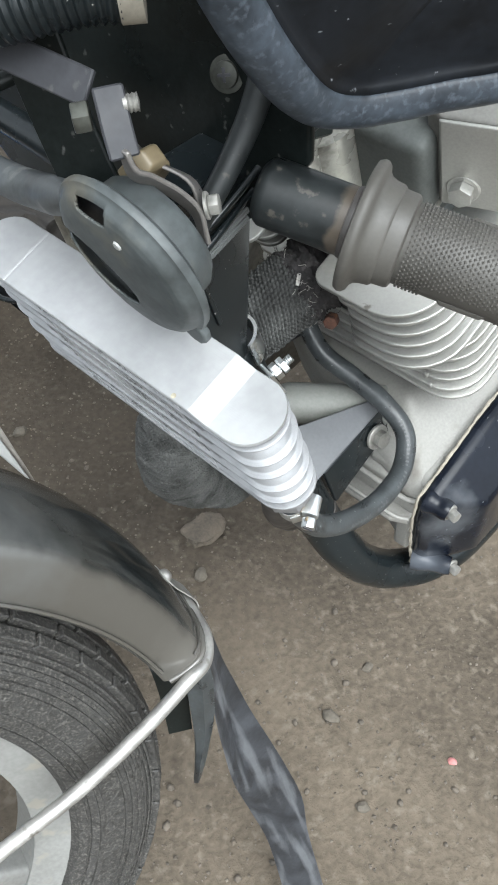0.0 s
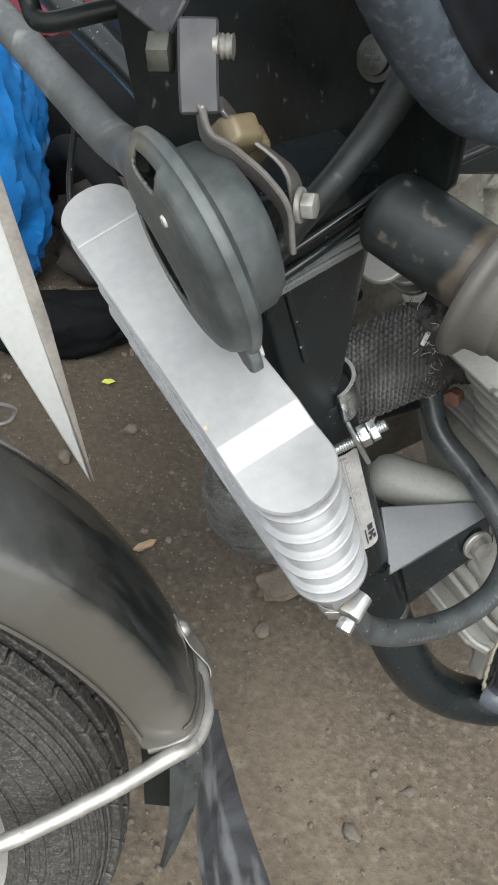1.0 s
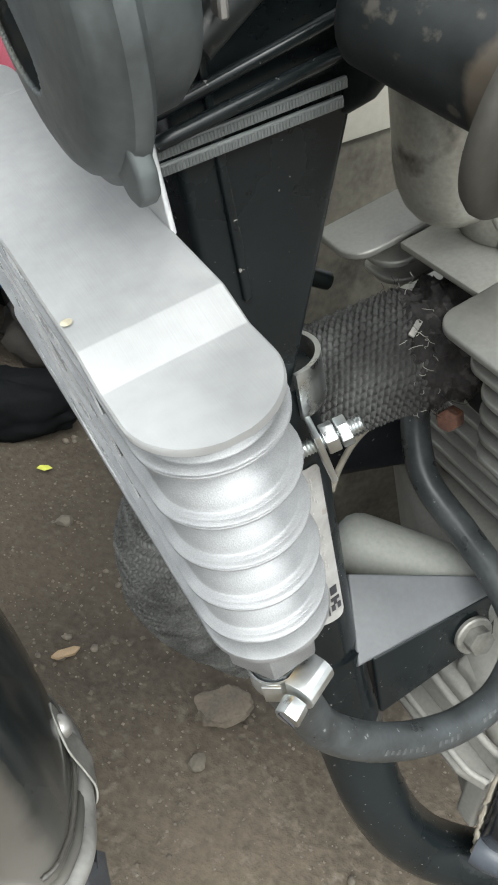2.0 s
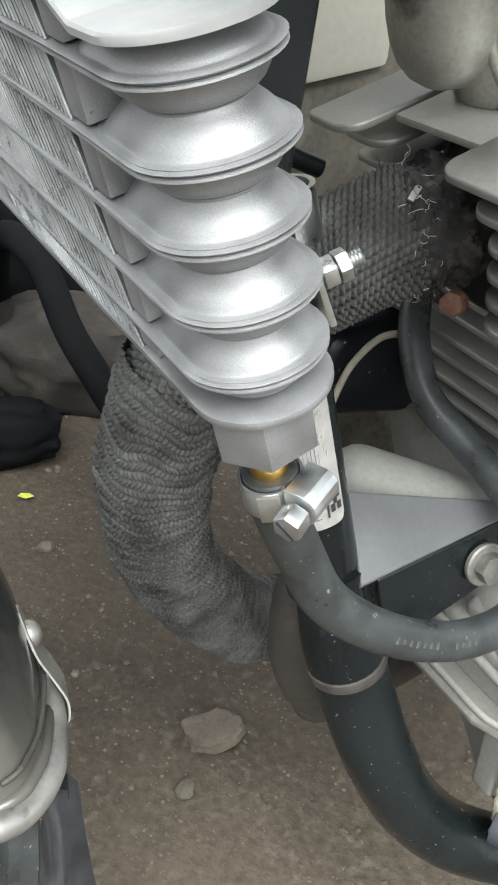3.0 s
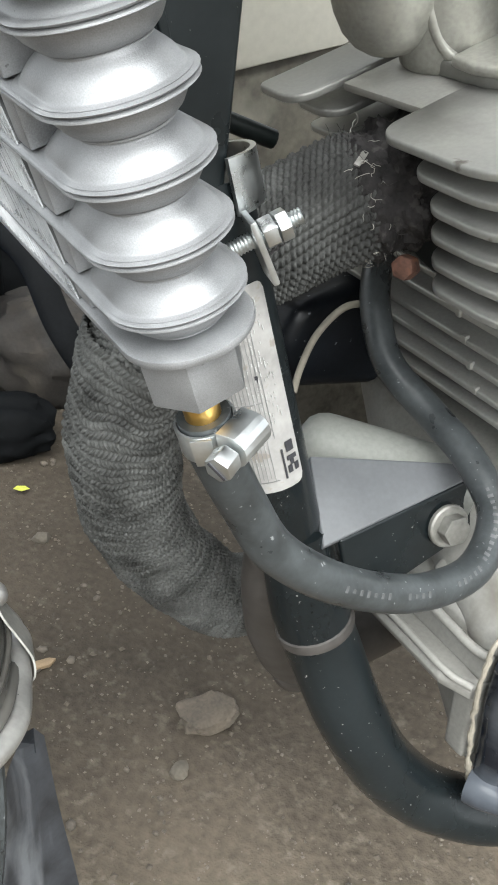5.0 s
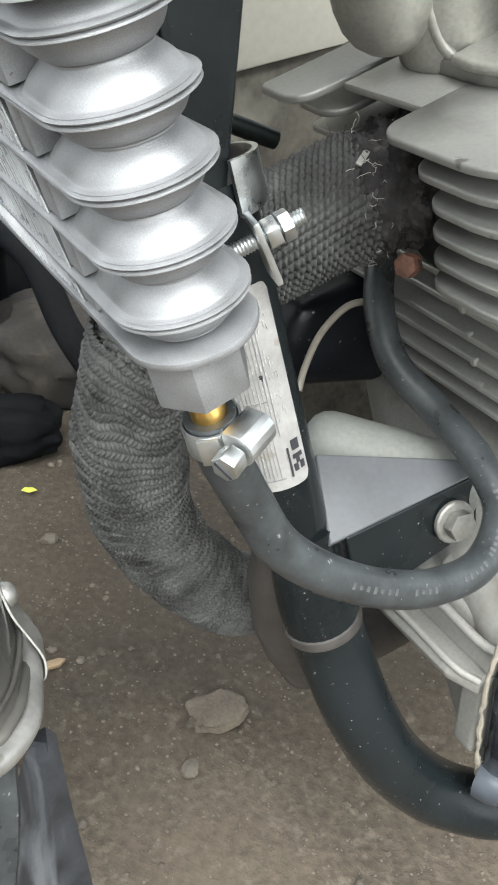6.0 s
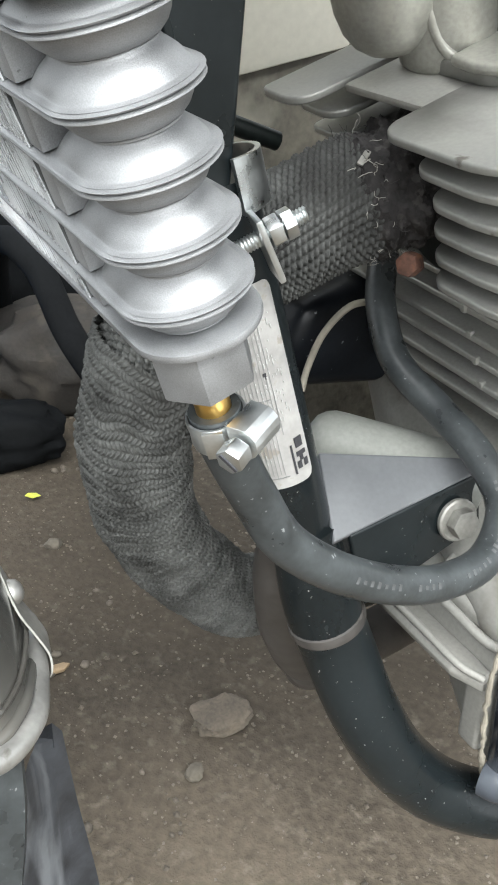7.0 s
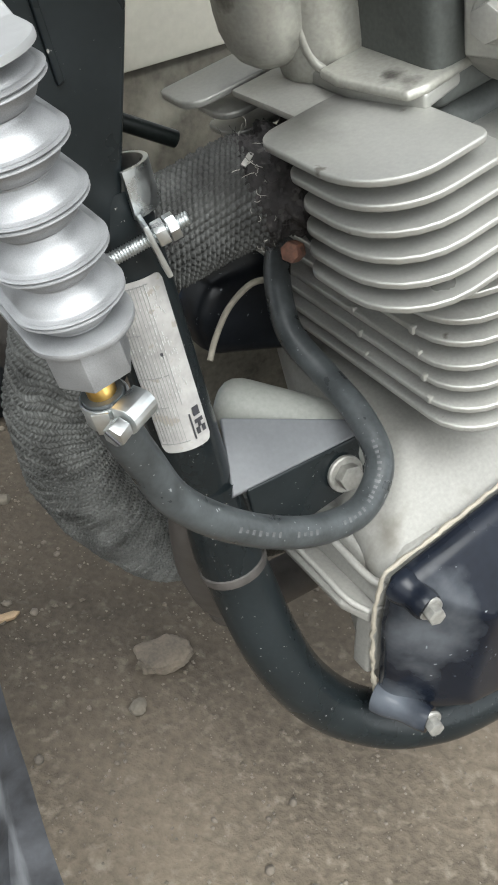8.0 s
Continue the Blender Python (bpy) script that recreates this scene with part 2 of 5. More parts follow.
M_STONE = mat("stone", (0.098, 0.085, 0.066), 0.9, 0, 0.3, 60, 0.5, 300, 0.001)
M_LEAF = mat("yellow_leaf", (0.42, 0.44, 0.06), 0.6, 0, 0.2, 100, 0.1)
M_WRAP = mat("woven_exhaust_wrap", (0.098, 0.100, 0.096), 0.9, 0, 0.6, 45, 0.5, 900, 0.0006, (0.055, 0.055, 0.052), 28, 0.52, spec=0.2, spot_soft=0.25)
tinted(M_WRAP, (0.036, 0.036, 0.035), (1, 1, 1), (0.010, -0.004, 0.578), 0.030, 0.085, 0.045, 0.7)
M_SOOT = mat("soot", (0.030, 0.028, 0.028), 0.85, 0, 0.5, 90, 0.6, 500, 0.0010, (0.056, 0.052, 0.051), 160, 0.56, spec=0.2)
M_THREAD = mat("pale_thread", (0.33, 0.32, 0.29), 0.8, 0, 0.3, 200, 0)


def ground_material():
    """Dusty packed dirt; the shade beyond the bike is put into its colour, along a ragged line."""
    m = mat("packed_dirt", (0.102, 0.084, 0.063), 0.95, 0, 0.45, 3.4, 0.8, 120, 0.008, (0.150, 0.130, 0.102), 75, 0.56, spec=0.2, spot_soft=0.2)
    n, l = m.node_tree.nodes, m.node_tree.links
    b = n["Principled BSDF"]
    unshaded = b.inputs["Base Color"].links[0].from_socket
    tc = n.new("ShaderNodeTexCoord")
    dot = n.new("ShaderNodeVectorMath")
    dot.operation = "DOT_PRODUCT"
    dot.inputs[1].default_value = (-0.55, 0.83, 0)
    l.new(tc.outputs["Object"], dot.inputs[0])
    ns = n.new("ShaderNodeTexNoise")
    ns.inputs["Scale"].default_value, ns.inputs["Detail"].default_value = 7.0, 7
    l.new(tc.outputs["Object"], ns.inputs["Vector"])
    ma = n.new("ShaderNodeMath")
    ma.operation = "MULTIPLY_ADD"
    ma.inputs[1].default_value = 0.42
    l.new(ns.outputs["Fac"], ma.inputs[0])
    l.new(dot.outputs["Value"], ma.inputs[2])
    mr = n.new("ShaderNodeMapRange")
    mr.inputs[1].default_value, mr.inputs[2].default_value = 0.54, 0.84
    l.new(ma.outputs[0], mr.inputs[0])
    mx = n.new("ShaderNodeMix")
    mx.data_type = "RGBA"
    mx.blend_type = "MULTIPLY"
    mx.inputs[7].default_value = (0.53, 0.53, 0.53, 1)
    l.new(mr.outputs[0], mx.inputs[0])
    l.new(unshaded, mx.inputs[6])
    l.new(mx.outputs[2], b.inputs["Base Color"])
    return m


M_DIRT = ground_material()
M_GRAVEL = mat("gravel", (0.104, 0.088, 0.069), 0.95, 0, 0.4, 30, 0.4, 300, 0.001)
M_PALEGRIT = mat("pale_grit", (0.122, 0.105, 0.083), 0.95, 0, 0.4, 60, 0)
M_CLOD = mat("dark_clod", (0.085, 0.070, 0.053), 0.95, 0, 0.4, 30, 0.4, 300, 0.001)


# ---- mesh helpers ----
def finish(name, bm, material, parent=None, label="", smooth=True, m=None):
    bmesh.ops.recalc_face_normals(bm, faces=bm.faces)
    me = bpy.data.meshes.new(name)
    bm.to_mesh(me)
    bm.free()
    if smooth:
        me.polygons.foreach_set("use_smooth", [True] * len(me.polygons))
        me.set_sharp_from_angle(angle=radians(38))
    for mm in (material if isinstance(material, (list, tuple)) else [material]):
        me.materials.append(mm)
    ob = new(name, me)
    if parent:
        ob.parent = parent
    if m is not None:
        ob.matrix_basis = m
    if label:
        ob["label"] = label
    return ob


def part(name, bm, material, parent, label="", smooth=True, m=None):
    return finish(name, bm, material, parent, label, smooth, m)


def thing(name, m, label, category, group=""):
    e = new(name)
    e.empty_display_size = 0.02
    e.matrix_basis = m
    return tagged(e, label, category, group)


def frame_of(o, x, z):
    """A pose at o whose z axis is z and whose x axis lies as near x as it can."""
    z = Vector(z).normalized()
    y = z.cross(Vector(x)).normalized()
    return Matrix.Translation(o) @ Matrix((y.cross(z), y, z)).transposed().to_4x4()


def spline(points, n=8):
    p = [Vector(q) for q in points]
    p = [2 * p[0] - p[1], *p, 2 * p[-1] - p[-2]]
    out = []
    for i in range(1, len(p) - 2):
        a, b, c, d = p[i - 1:i + 3]
        for k in range(n):
            s = k / n
            out.append(0.5 * (2 * b + (c - a) * s + (2 * a - 5 * b + 4 * c - d) * s * s + (3 * b - a - 3 * c + d) * s ** 3))
    return [*out, p[-2]]


def tube(points, radius, seg=20, n=8, caps=True, smooth_path=True, squash=1.0, bm=None):
    """A round bar or hose along a smooth path; radius: one, or a function of the way along, 0 to 1. It has lengthwise and round coordinates."""
    bm = bm or bmesh.new()
    uvl = bm.loops.layers.uv.verify()
    path = spline(points, n) if smooth_path else [Vector(q) for q in points]
    lens = [0.0]
    for a, b in zip(path, path[1:]):
        lens.append(lens[-1] + (b - a).length)
    tan = (path[1] - path[0]).normalized()
    side = tan.orthogonal().normalized()
    rings = []
    for i, q in enumerate(path):
        t2 = (path[min(i + 1, len(path) - 1)] - path[max(i - 1, 0)]).normalized()
        side = (tan.rotation_difference(t2).to_matrix() @ side)
        side = (side - side.dot(t2) * t2).normalized()
        tan = t2
        up = tan.cross(side)
        r = radius(lens[i] / lens[-1]) if callable(radius) else radius
        rings.append([bm.verts.new(q + r * (math.cos(2 * math.pi * k / seg) * side + squash * math.sin(2 * math.pi * k / seg) * up)) for k in range(seg)])
    for i in range(len(rings) - 1):
        for k in range(seg):
            f = bm.faces.new((rings[i][k], rings[i][(k + 1) % seg], rings[i + 1][(k + 1) % seg], rings[i + 1][k]))
            for lp, (u, v) in zip(f.loops, ((lens[i], k), (lens[i], k + 1), (lens[i + 1], k + 1), (lens[i + 1], k))):
                lp[uvl].uv = (u / lens[-1] * max(lens[-1] / 0.18, 0.2), v / seg)
    if caps:
        bm.faces.new(rings[0][::-1])
        bm.faces.new(rings[-1])
    return bm


def lathe(profile, seg=32, bm=None, m=None):
    """A turned shape round z from (radius, height) pairs; radius 0 closes it."""
    bm = bm or bmesh.new()
    rings = []
    for r, h in profile:
        if r <= 1e-6:
            rings.append([bm.verts.new((0, 0, h))])
        else:
            rings.append([bm.verts.new((r * math.cos(2 * math.pi * k / seg), r * math.sin(2 * math.pi * k / seg), h)) for k in range(seg)])
    for a, b in zip(rings, rings[1:]):
        for k in range(seg):
            j = (k + 1) % seg
            if len(a) == 1 and len(b) == 1:
                continue
            if len(a) == 1:
                bm.faces.new((a[0], b[j], b[k]))
            elif len(b) == 1:
                bm.faces.new((a[k], a[j], b[0]))
            else:
                bm.faces.new((a[k], a[j], b[j], b[k]))
    if m is not None:
        vs = [v for ring in rings for v in ring]
        bmesh.ops.transform(bm, matrix=m, verts=vs)
    return bm


def bevelled(bm, width, seg=2, angle=25):
    es = [e for e in bm.edges if len(e.link_faces) == 2 and e.calc_face_angle(0) > radians(angle)]
    if es and width:
        bmesh.ops.bevel(bm, geom=es, offset=width, segments=seg, profile=0.6, affect="EDGES", clamp_overlap=True)
    return bm


def box(size, bevel=0.001, m=None, seg=2):
    bm = bmesh.new()
    bmesh.ops.create_cube(bm, size=1)
    bmesh.ops.transform(bm, matrix=Matrix.Diagonal((*size, 1)), verts=bm.verts)
    bevelled(bm, bevel, seg)
    if m is not None:
        bmesh.ops.transform(bm, matrix=m, verts=bm.verts)
    return bm


def slab(outline, thick, bevel=0.0, m=None, seg=2):
    """A plate: a flat outline in x and y, from z = -thick to 0."""
    bm = bmesh.new()
    top = [bm.verts.new((x, y, 0)) for x, y in outline]
    f = bm.faces.new(top)
    r = bmesh.ops.extrude_face_region(bm, geom=[f])
    bmesh.ops.translate(bm, vec=(0, 0, -thick), verts=[v for v in r["geom"] if isinstance(v, bmesh.types.BMVert)])
    if bevel:
        bmesh.ops.recalc_face_normals(bm, faces=bm.faces)
        bevelled(bm, bevel, seg, 40)
    if m is not None:
        bmesh.ops.transform(bm, matrix=m, verts=bm.verts)
    return bm


def hull(points, bevel=0.004, seg=3):
    bm = bmesh.new()
    for q in points:
        bm.verts.new(q)
    bmesh.ops.convex_hull(bm, input=bm.verts)
    bmesh.ops.delete(bm, geom=[v for v in bm.verts if not v.link_faces], context="VERTS")
    bmesh.ops.dissolve_limit(bm, angle_limit=radians(4), verts=bm.verts, edges=bm.edges)
    return bevelled(bm, bevel, seg, 12)


def hexagon(r, h, bevel=0.0006, washer=0.0):
    """A bolt head: six sides with rounded corners, on a round washer; z from 0."""
    bm = slab([(r * math.cos(k * math.pi / 3), r * math.sin(k * math.pi / 3)) for k in range(6)], h, bevel, pose(0, 0, h + washer * 0.25))
    if washer:
        lathe([(0, 0), (washer, 0), (washer, washer * 0.18), (washer * 0.92, washer * 0.25), (0, washer * 0.25)], 24, bm)
    return bm


def stadium(x0, x1, r, n=22):
    a = [(x1 + r * math.cos(t), r * math.sin(t)) for t in np.linspace(-math.pi / 2, math.pi / 2, n)]
    b = [(x0 + r * math.cos(t), r * math.sin(t)) for t in np.linspace(math.pi / 2, 1.5 * math.pi, n)]
    return [(float(x), float(y)) for x, y in a + b]


# bike axes: x ahead, y to the rider's left, z up, from the ground under the cylinder
BIKE = Matrix(((-0.630, 0.777, 0, 0.085), (-0.777, -0.630, 0, 0.485), (0, 0, 1, 0), (0, 0, 0, 1)))

# ---- ground ----
WHEEL_AT = Vector((-0.263, 0.111, 0.353))


def ground_height(x, y):
    near = math.exp(-(x * x + (y - 0.5) ** 2) / 6.0)
    h = 0.010 * noise.noise((x * 3.1, y * 3.1, 0.3)) + 0.004 * noise.noise((x * 11, y * 11, 1.7)) + 0.0018 * noise.noise((x * 38, y * 38, 4.1))
    mound = 0.098 * math.exp(-(((x + 0.245) / 0.13) ** 2 + ((y - 0.02) / 0.13) ** 2))
    return near * h + mound


def build_ground():
    bm = bmesh.new()
    near = np.linspace(-1.6, 1.6, 161)
    xs = [-400, -60, -12, -4, *near, 4, 12, 60, 400]
    ys = [-400, -60, -12, -3, *(near + 0.9), 5, 14, 60, 400]
    grid = [[bm.verts.new((float(x), float(y), ground_height(float(x), float(y)))) for x in xs] for y in ys]
    for j in range(len(ys) - 1):
        for i in range(len(xs) - 1):
            bm.faces.new((grid[j][i], grid[j][i + 1], grid[j + 1][i + 1], grid[j + 1][i]))
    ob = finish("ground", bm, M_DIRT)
    return tagged(ob, "packed brown dirt ground strewn with grit", "ground", kind="structure")


build_ground()


# ---- motorcycle ----
bike = thing("motorcycle", BIKE, "black motorcycle with silver-grey engine and wrapped exhaust, front wheel turned", "motorcycle")

# frame: tapered gusset, straight downtube, split cradle
TOP, LOW = Vector((0.136, -0.010, 0.655)), Vector((0.074, 0.025, 0.43))
bm = hull([(a, b, z) for a, z in ((0.114, 0.72), (0.182, 0.72), (0.1165, 0.584), (0.126, 0.545)) for b in (-0.014, 0.0165)], 0.003)
part("gusset", bm, M_PAINT, bike, "tapered glossy black frame gusset")
part("gusset_fold", hull([(a, b, z) for a, z in ((0.1705, 0.716), (0.1680, 0.716), (0.1395, 0.632), (0.1420, 0.630)) for b in (0.0150, 0.0184)], 0.0008), M_PAINT, bike, "raised fold along the gusset")
part("downtube", tube([TOP.lerp(LOW, 0.30), TOP.lerp(LOW, 0.45), TOP.lerp(LOW, 0.66), LOW], 0.0165, 28, 6), M_PAINT, bike, "dusty black painted steel tube")
cradle = [(0.074, 0.027, 0.440), (0.067, 0.035, 0.405), (0.056, 0.045, 0.370), (0.042, 0.059, 0.330), (0.022, 0.072, 0.294), (-0.006, 0.088, 0.268), (-0.045, 0.108, 0.258), (-0.11, 0.118, 0.256), (-0.30, 0.120, 0.262)]
part("cradle_tube", tube(cradle, lambda s: 0.0148 + 0.0030 * min(s * 12, 1.0), 28, 8), M_PAINT, bike)
part("cradle_tube", tube([(0.074, 0.022, 0.440), (0.068, 0.012, 0.405), (0.059, 0.004, 0.370), (0.046, -0.004, 0.335), (0.022, -0.014, 0.295), (-0.02, -0.022, 0.272), (-0.30, -0.05, 0.262)], lambda s: 0.0140 + 0.0025 * min(s * 12, 1.0), 24, 6), M_TAPE, bike, "dusty steel tube")
ring = bmesh.new()
bent = spline(cradle, 8)
at = min(range(len(bent)), key=lambda i: abs(bent[i].z - 0.386))
lathe([(0.0150, -0.006), (0.0186, -0.0035), (0.0190, -0.001), (0.0186, 0.0012), (0.0165, 0.0022)], 40, ring, frame_of(bent[at], (1, 0, 0), bent[at + 1] - bent[at - 1]))
part("weld_ring", ring, M_TAPE, bike, "dusty scuffed lip of the tube joint")

# engine mounting bracket with its bolt
TL, TR, BR, BL = Vector((0.057, 0.010, 0.463)), Vector((-0.013, 0.036, 0.456)), Vector((-0.014, 0.043, 0.452)), Vector((0.070, 0.044, 0.441))
DN = Vector((-0.003, 0.008, -0.034))
TH = Vector((0.0, -0.0015, -0.0032))
bracket = part("engine_bracket", hull([TL, TR, BR, BL, TL + TH, TR + TH, BR + TH, BL + TH], 0.0012), M_BRACKET, bike, "folded dark grey steel engine bracket")
IN = Vector((0, -0.0032, -0.0006))
part("side_flange", hull([q + d for q in (BL.lerp(BR, 0.10), BR, BL.lerp(BR, 0.16) + DN * 1.1, BR + DN * 0.8) for d in (Vector((0, 0.0004, -0.0006)), IN)], 0.0012), M_PAINT, bracket, "dark side flange")
part("bolt", hexagon(0.0075, 0.006, 0.0008, 0.0105), M_DULL, bracket, "dull flanged bolt", m=frame_of((0.002, 0.0495, 0.434), (1, 0, 0), (0.15, 1, 0.28)))

# cylinder: leans ahead; head fins above, barrel fins below
CYL = bike.matrix_basis.inverted() @ bike.matrix_basis @ pose(0, 0, 0.6, 0, 20, 0)
# the core's dark tone holds the shade of the gaps between the fins
cyl = part("cylinder", hull([(x, y, h) for x in (-0.095, -0.012) for y in (-0.062, 0.048) for h in (-0.145, 0.010)], 0.012), M_DARKCASE, bike, m=CYL)


def fin_outline(front, left, right, rear, rc, n=7, rb=None):
    out = []
    rs = min(rc * 0.3, (left - right) * 0.3)
    for cx, cy, a0, r in ((front - rc, left - rc, 0, rc), (rear + (rb or rc), left - (rb or rc), 90, rb or rc), (rear + rs, right + rs, 180, rs), (front - rs, right + rs, 270, rs)):
        for k in range(n):
            t = radians(a0 + 90 * k / (n - 1))
            out.append((cx + r * math.cos(t), cy + r * math.sin(t)))
    return out


def fin(h, front, left, right, rear, rc, thick, rb=None, n=7):
    bm = slab(fin_outline(front, left, right, rear, rc, n, rb), thick, 0.0011, pose(0, 0, h + thick / 2), 3)
    for v in bm.verts:
        v.co.z += 0.0007 * noise.noise((v.co.x * 25, v.co.y * 25, h * 50))
    return part("cooling_fin", bm, M_HEADFIN if h > -0.045 else M_ENGINE, cyl)


fin(0.0194, 0.0500, 0.0868, 0.011, -0.009, 0.034, 0.0034, 0.006, 10)
fin(0.0083, 0.0478, 0.0885, 0.024, -0.020, 0.035, 0.0034, 0.007, 10)
for k in range(2, 6):
    fin(0.0194 - 0.0111 * k, 0.047 + 0.0004 * k, 0.087 + 0.0022 * k, 0.008 + (0.022 if k else 0), -0.10, 0.036, 0.0034)
for k in range(7):
    fin(-0.0495 - 0.0134 * k, 0.016 + 0.001 * (k % 2), 0.094 + 0.001 * k, -0.078, -0.11, 0.030, 0.0036)
# small casting nubs on the barrel fins
for k in range(6):
    for x, y in ((0.0158, 0.056), (0.0158, 0.008)):
        part("casting_nub", box((0.0036, 0.0036, 0.0050), 0.0015, pose(x, y + 0.003 * k, -0.0495 - 0.0134 * k + 0.0010)), M_ENGINE, cyl)
# web and finger of the head plate beyond the exhaust port, two short fins under it
part("head_plate", slab([(0.030, -0.034), (0.028, 0.012), (0.018, 0.036), (-0.05, 0.036), (-0.05, -0.034)], 0.0034, 0.0011, pose(0, 0, 0.0206)), M_ENGINE, cyl)
fin(0.0194, 0.0515, -0.0365, -0.064, -0.03, 0.012, 0.0036)
for k in (1, 2):
    fin(0.0194 - 0.0111 * k, 0.040 - 0.003 * k, -0.034, -0.062 + 0.002 * k, -0.03, 0.012, 0.0034)

# cylinder head above the fins
head = part("cylinder_head", hull([(x, y, h) for x in (-0.095, -0.016) for y in (-0.05, 0.050) for h in (0.012, 0.085)], 0.008), M_DARKCASE, bike, m=CYL)
part("valve_housing", lathe([(0, 0.0205), (0.006, 0.0210), (0.0115, 0.0230), (0.0165, 0.0270), (0.0200, 0.0325), (0.0222, 0.040), (0.0230, 0.048), (0.0230, 0.085), (0.019, 0.092), (0, 0.094)], 44), M_OILY, head, "rounded silver-grey housing", m=pose(0.009, -0.026, 0.006))
part("valve_housing", lathe([(0, 0.012), (0.016, 0.013), (0.020, 0.018), (0.0215, 0.030), (0.0215, 0.08), (0, 0.082)], 36), M_OILY, head, m=pose(-0.010, -0.016, 0.004))
part("seam", tube([(0.004, -0.010, 0.086), (0.0075, -0.008, 0.060), (0.006, -0.004, 0.035), (-0.002, 0.004, 0.022), (-0.014, 0.010, 0.018)], 0.0024, 10, 5), M_OILY, head)
part("head_flange", hull([(x, y, h) for x, y in ((0.008, 0.004), (0.0095, 0.0164), (0.0015, 0.0520), (-0.008, 0.054), (-0.05, 0.05), (-0.05, 0.0)) for h in (0.0262, 0.0305)], 0.003), M_OILY, head)
part("head_neck", hull([(x, y, h) for x, y in ((0.006, -0.015), (0.006, 0.018), (-0.006, 0.054), (-0.05, 0.046), (-0.05, -0.03)) for h in (0.0200, 0.0272)], 0.002), M_HEADFIN, head)
part("cover_plate", box((0.012, 0.046, 0.080), 0.004, pose(-0.056, 0.026, 0.058, 0, 0, -25)), M_DARKCASE, head)
part("cover_plate", hull([(x, y, h) for x, y in ((-0.10, 0.040), (-0.034, 0.040), (-0.030, 0.052), (-0.040, 0.088), (-0.10, 0.095)) for h in (0.030, 0.100)] + [(x, y, 0.014) for x, y in ((-0.10, 0.045), (-0.046, 0.048), (-0.055, 0.082), (-0.10, 0.085))], 0.006), M_CASE, head, "matt grey cast cover")
part("cover_frame", hull([(x, y, h) for x, y in ((-0.0285, 0.0525), (-0.0265, 0.0545), (-0.0372, 0.0890), (-0.0392, 0.0870)) for h in (0.034, 0.100)], 0.0015), M_ENGINE, head)
part("bolt", hexagon(0.0075, 0.007, 0.0008, 0.010), M_ENGINE, head, "silver flanged bolt", m=frame_of((-0.0315, 0.0665, 0.050), (0, 0, 1), (0.95, 0.28, 0.1)))

# unseen tank shape over the engine, added to keep sky light off it
part("fuel_tank", hull([(a, b, z) for a, b, z in ((0.05, 0.02, 0.86), (0.05, -0.10, 0.86), (0.03, 0.05, 0.90), (0.03, -0.13, 0.90), (0.0, 0.03, 1.0), (0.0, -0.10, 1.0), (-0.45, 0.03, 0.86), (-0.45, -0.11, 0.86), (-0.45, 0.03, 0.96), (-0.45, -0.10, 0.96), (-0.2, 0.06, 0.88), (-0.2, -0.14, 0.88))], 0.02), M_PAINT, bike, "unseen black tank shape added to block the sky")

# crankcase and the black side cover
case = part("crankcase", hull([(-0.040, -0.08, 0.452), (-0.036, 0.050, 0.448), (-0.25, -0.08, 0.50), (-0.25, 0.06, 0.50), (0.002, 0.098, 0.402), (-0.064, 0.098, 0.430), (-0.25, 0.098, 0.47),
                               (-0.010, 0.098, 0.292), (-0.25, 0.098, 0.262), (-0.075, -0.08, 0.365), (-0.25, -0.08, 0.30), (-0.030, 0.02, 0.345), (-0.012, 0.055, 0.415), (0.006, 0.085, 0.395)], 0.008), M_CASE, bike, "silver-grey cast crankcase")
part("case_front", hull([(a, b, z) for b in (0.030, 0.0965) for a, z in ((-0.04, 0.405), (0.002, 0.397), (0.0065, 0.376), (-0.022, 0.366), (-0.04, 0.36))], 0.003), M_CASE, case, "stepped casting edge")
part("case_lip", hull([(a, b, z) for b in (0.030, 0.084) for a, z in ((0.000, 0.3765), (0.021, 0.3800), (0.0225, 0.3765), (0.0205, 0.372), (-0.020, 0.364))] + [(a, 0.0965, z) for a, z in ((0.002, 0.3750), (0.012, 0.3740), (0.011, 0.368), (-0.02, 0.362))], 0.0020), M_CASE, case)
part("case_foot", hull([(a, b, z) for b in (0.083, 0.0965) for a, z in ((0.009, 0.372), (0.005, 0.345), (0.0005, 0.318), (-0.02, 0.312), (-0.03, 0.37))], 0.003), M_CASE, case)
part("casting_rib", tube([(0.0205, 0.030, 0.3835), (0.0205, 0.060, 0.3828), (0.0200, 0.086, 0.3815), (0.013, 0.0965, 0.378)], 0.0019, 12, 5), M_CASE, case)
part("casting_rib", tube([(0.0085, 0.032, 0.3965), (0.0090, 0.060, 0.3950), (0.0085, 0.086, 0.3930), (0.004, 0.0965, 0.391)], 0.0024, 12, 5), M_CASE, case)
part("case_step", hull([(a, b, z) for b in (0.045, 0.0965) for a, z in ((-0.03, 0.418), (-0.008, 0.4105), (-0.002, 0.4045), (-0.004, 0.396), (-0.03, 0.39))], 0.003), M_CASE, case)
part("mounting_boss", lathe([(0, 0), (0.006, 0.0004), (0.0098, 0.0022), (0.0125, 0.0055), (0.0138, 0.0095), (0.014, 0.014), (0.014, 0.075), (0, 0.078)], 30), M_LUG, case, "rounded casting lug", m=frame_of((0.034, -0.028, 0.4435), (0, 0, 1), (-0.66, 0.74, -0.06)) @ Matrix.Scale(1.18, 4))
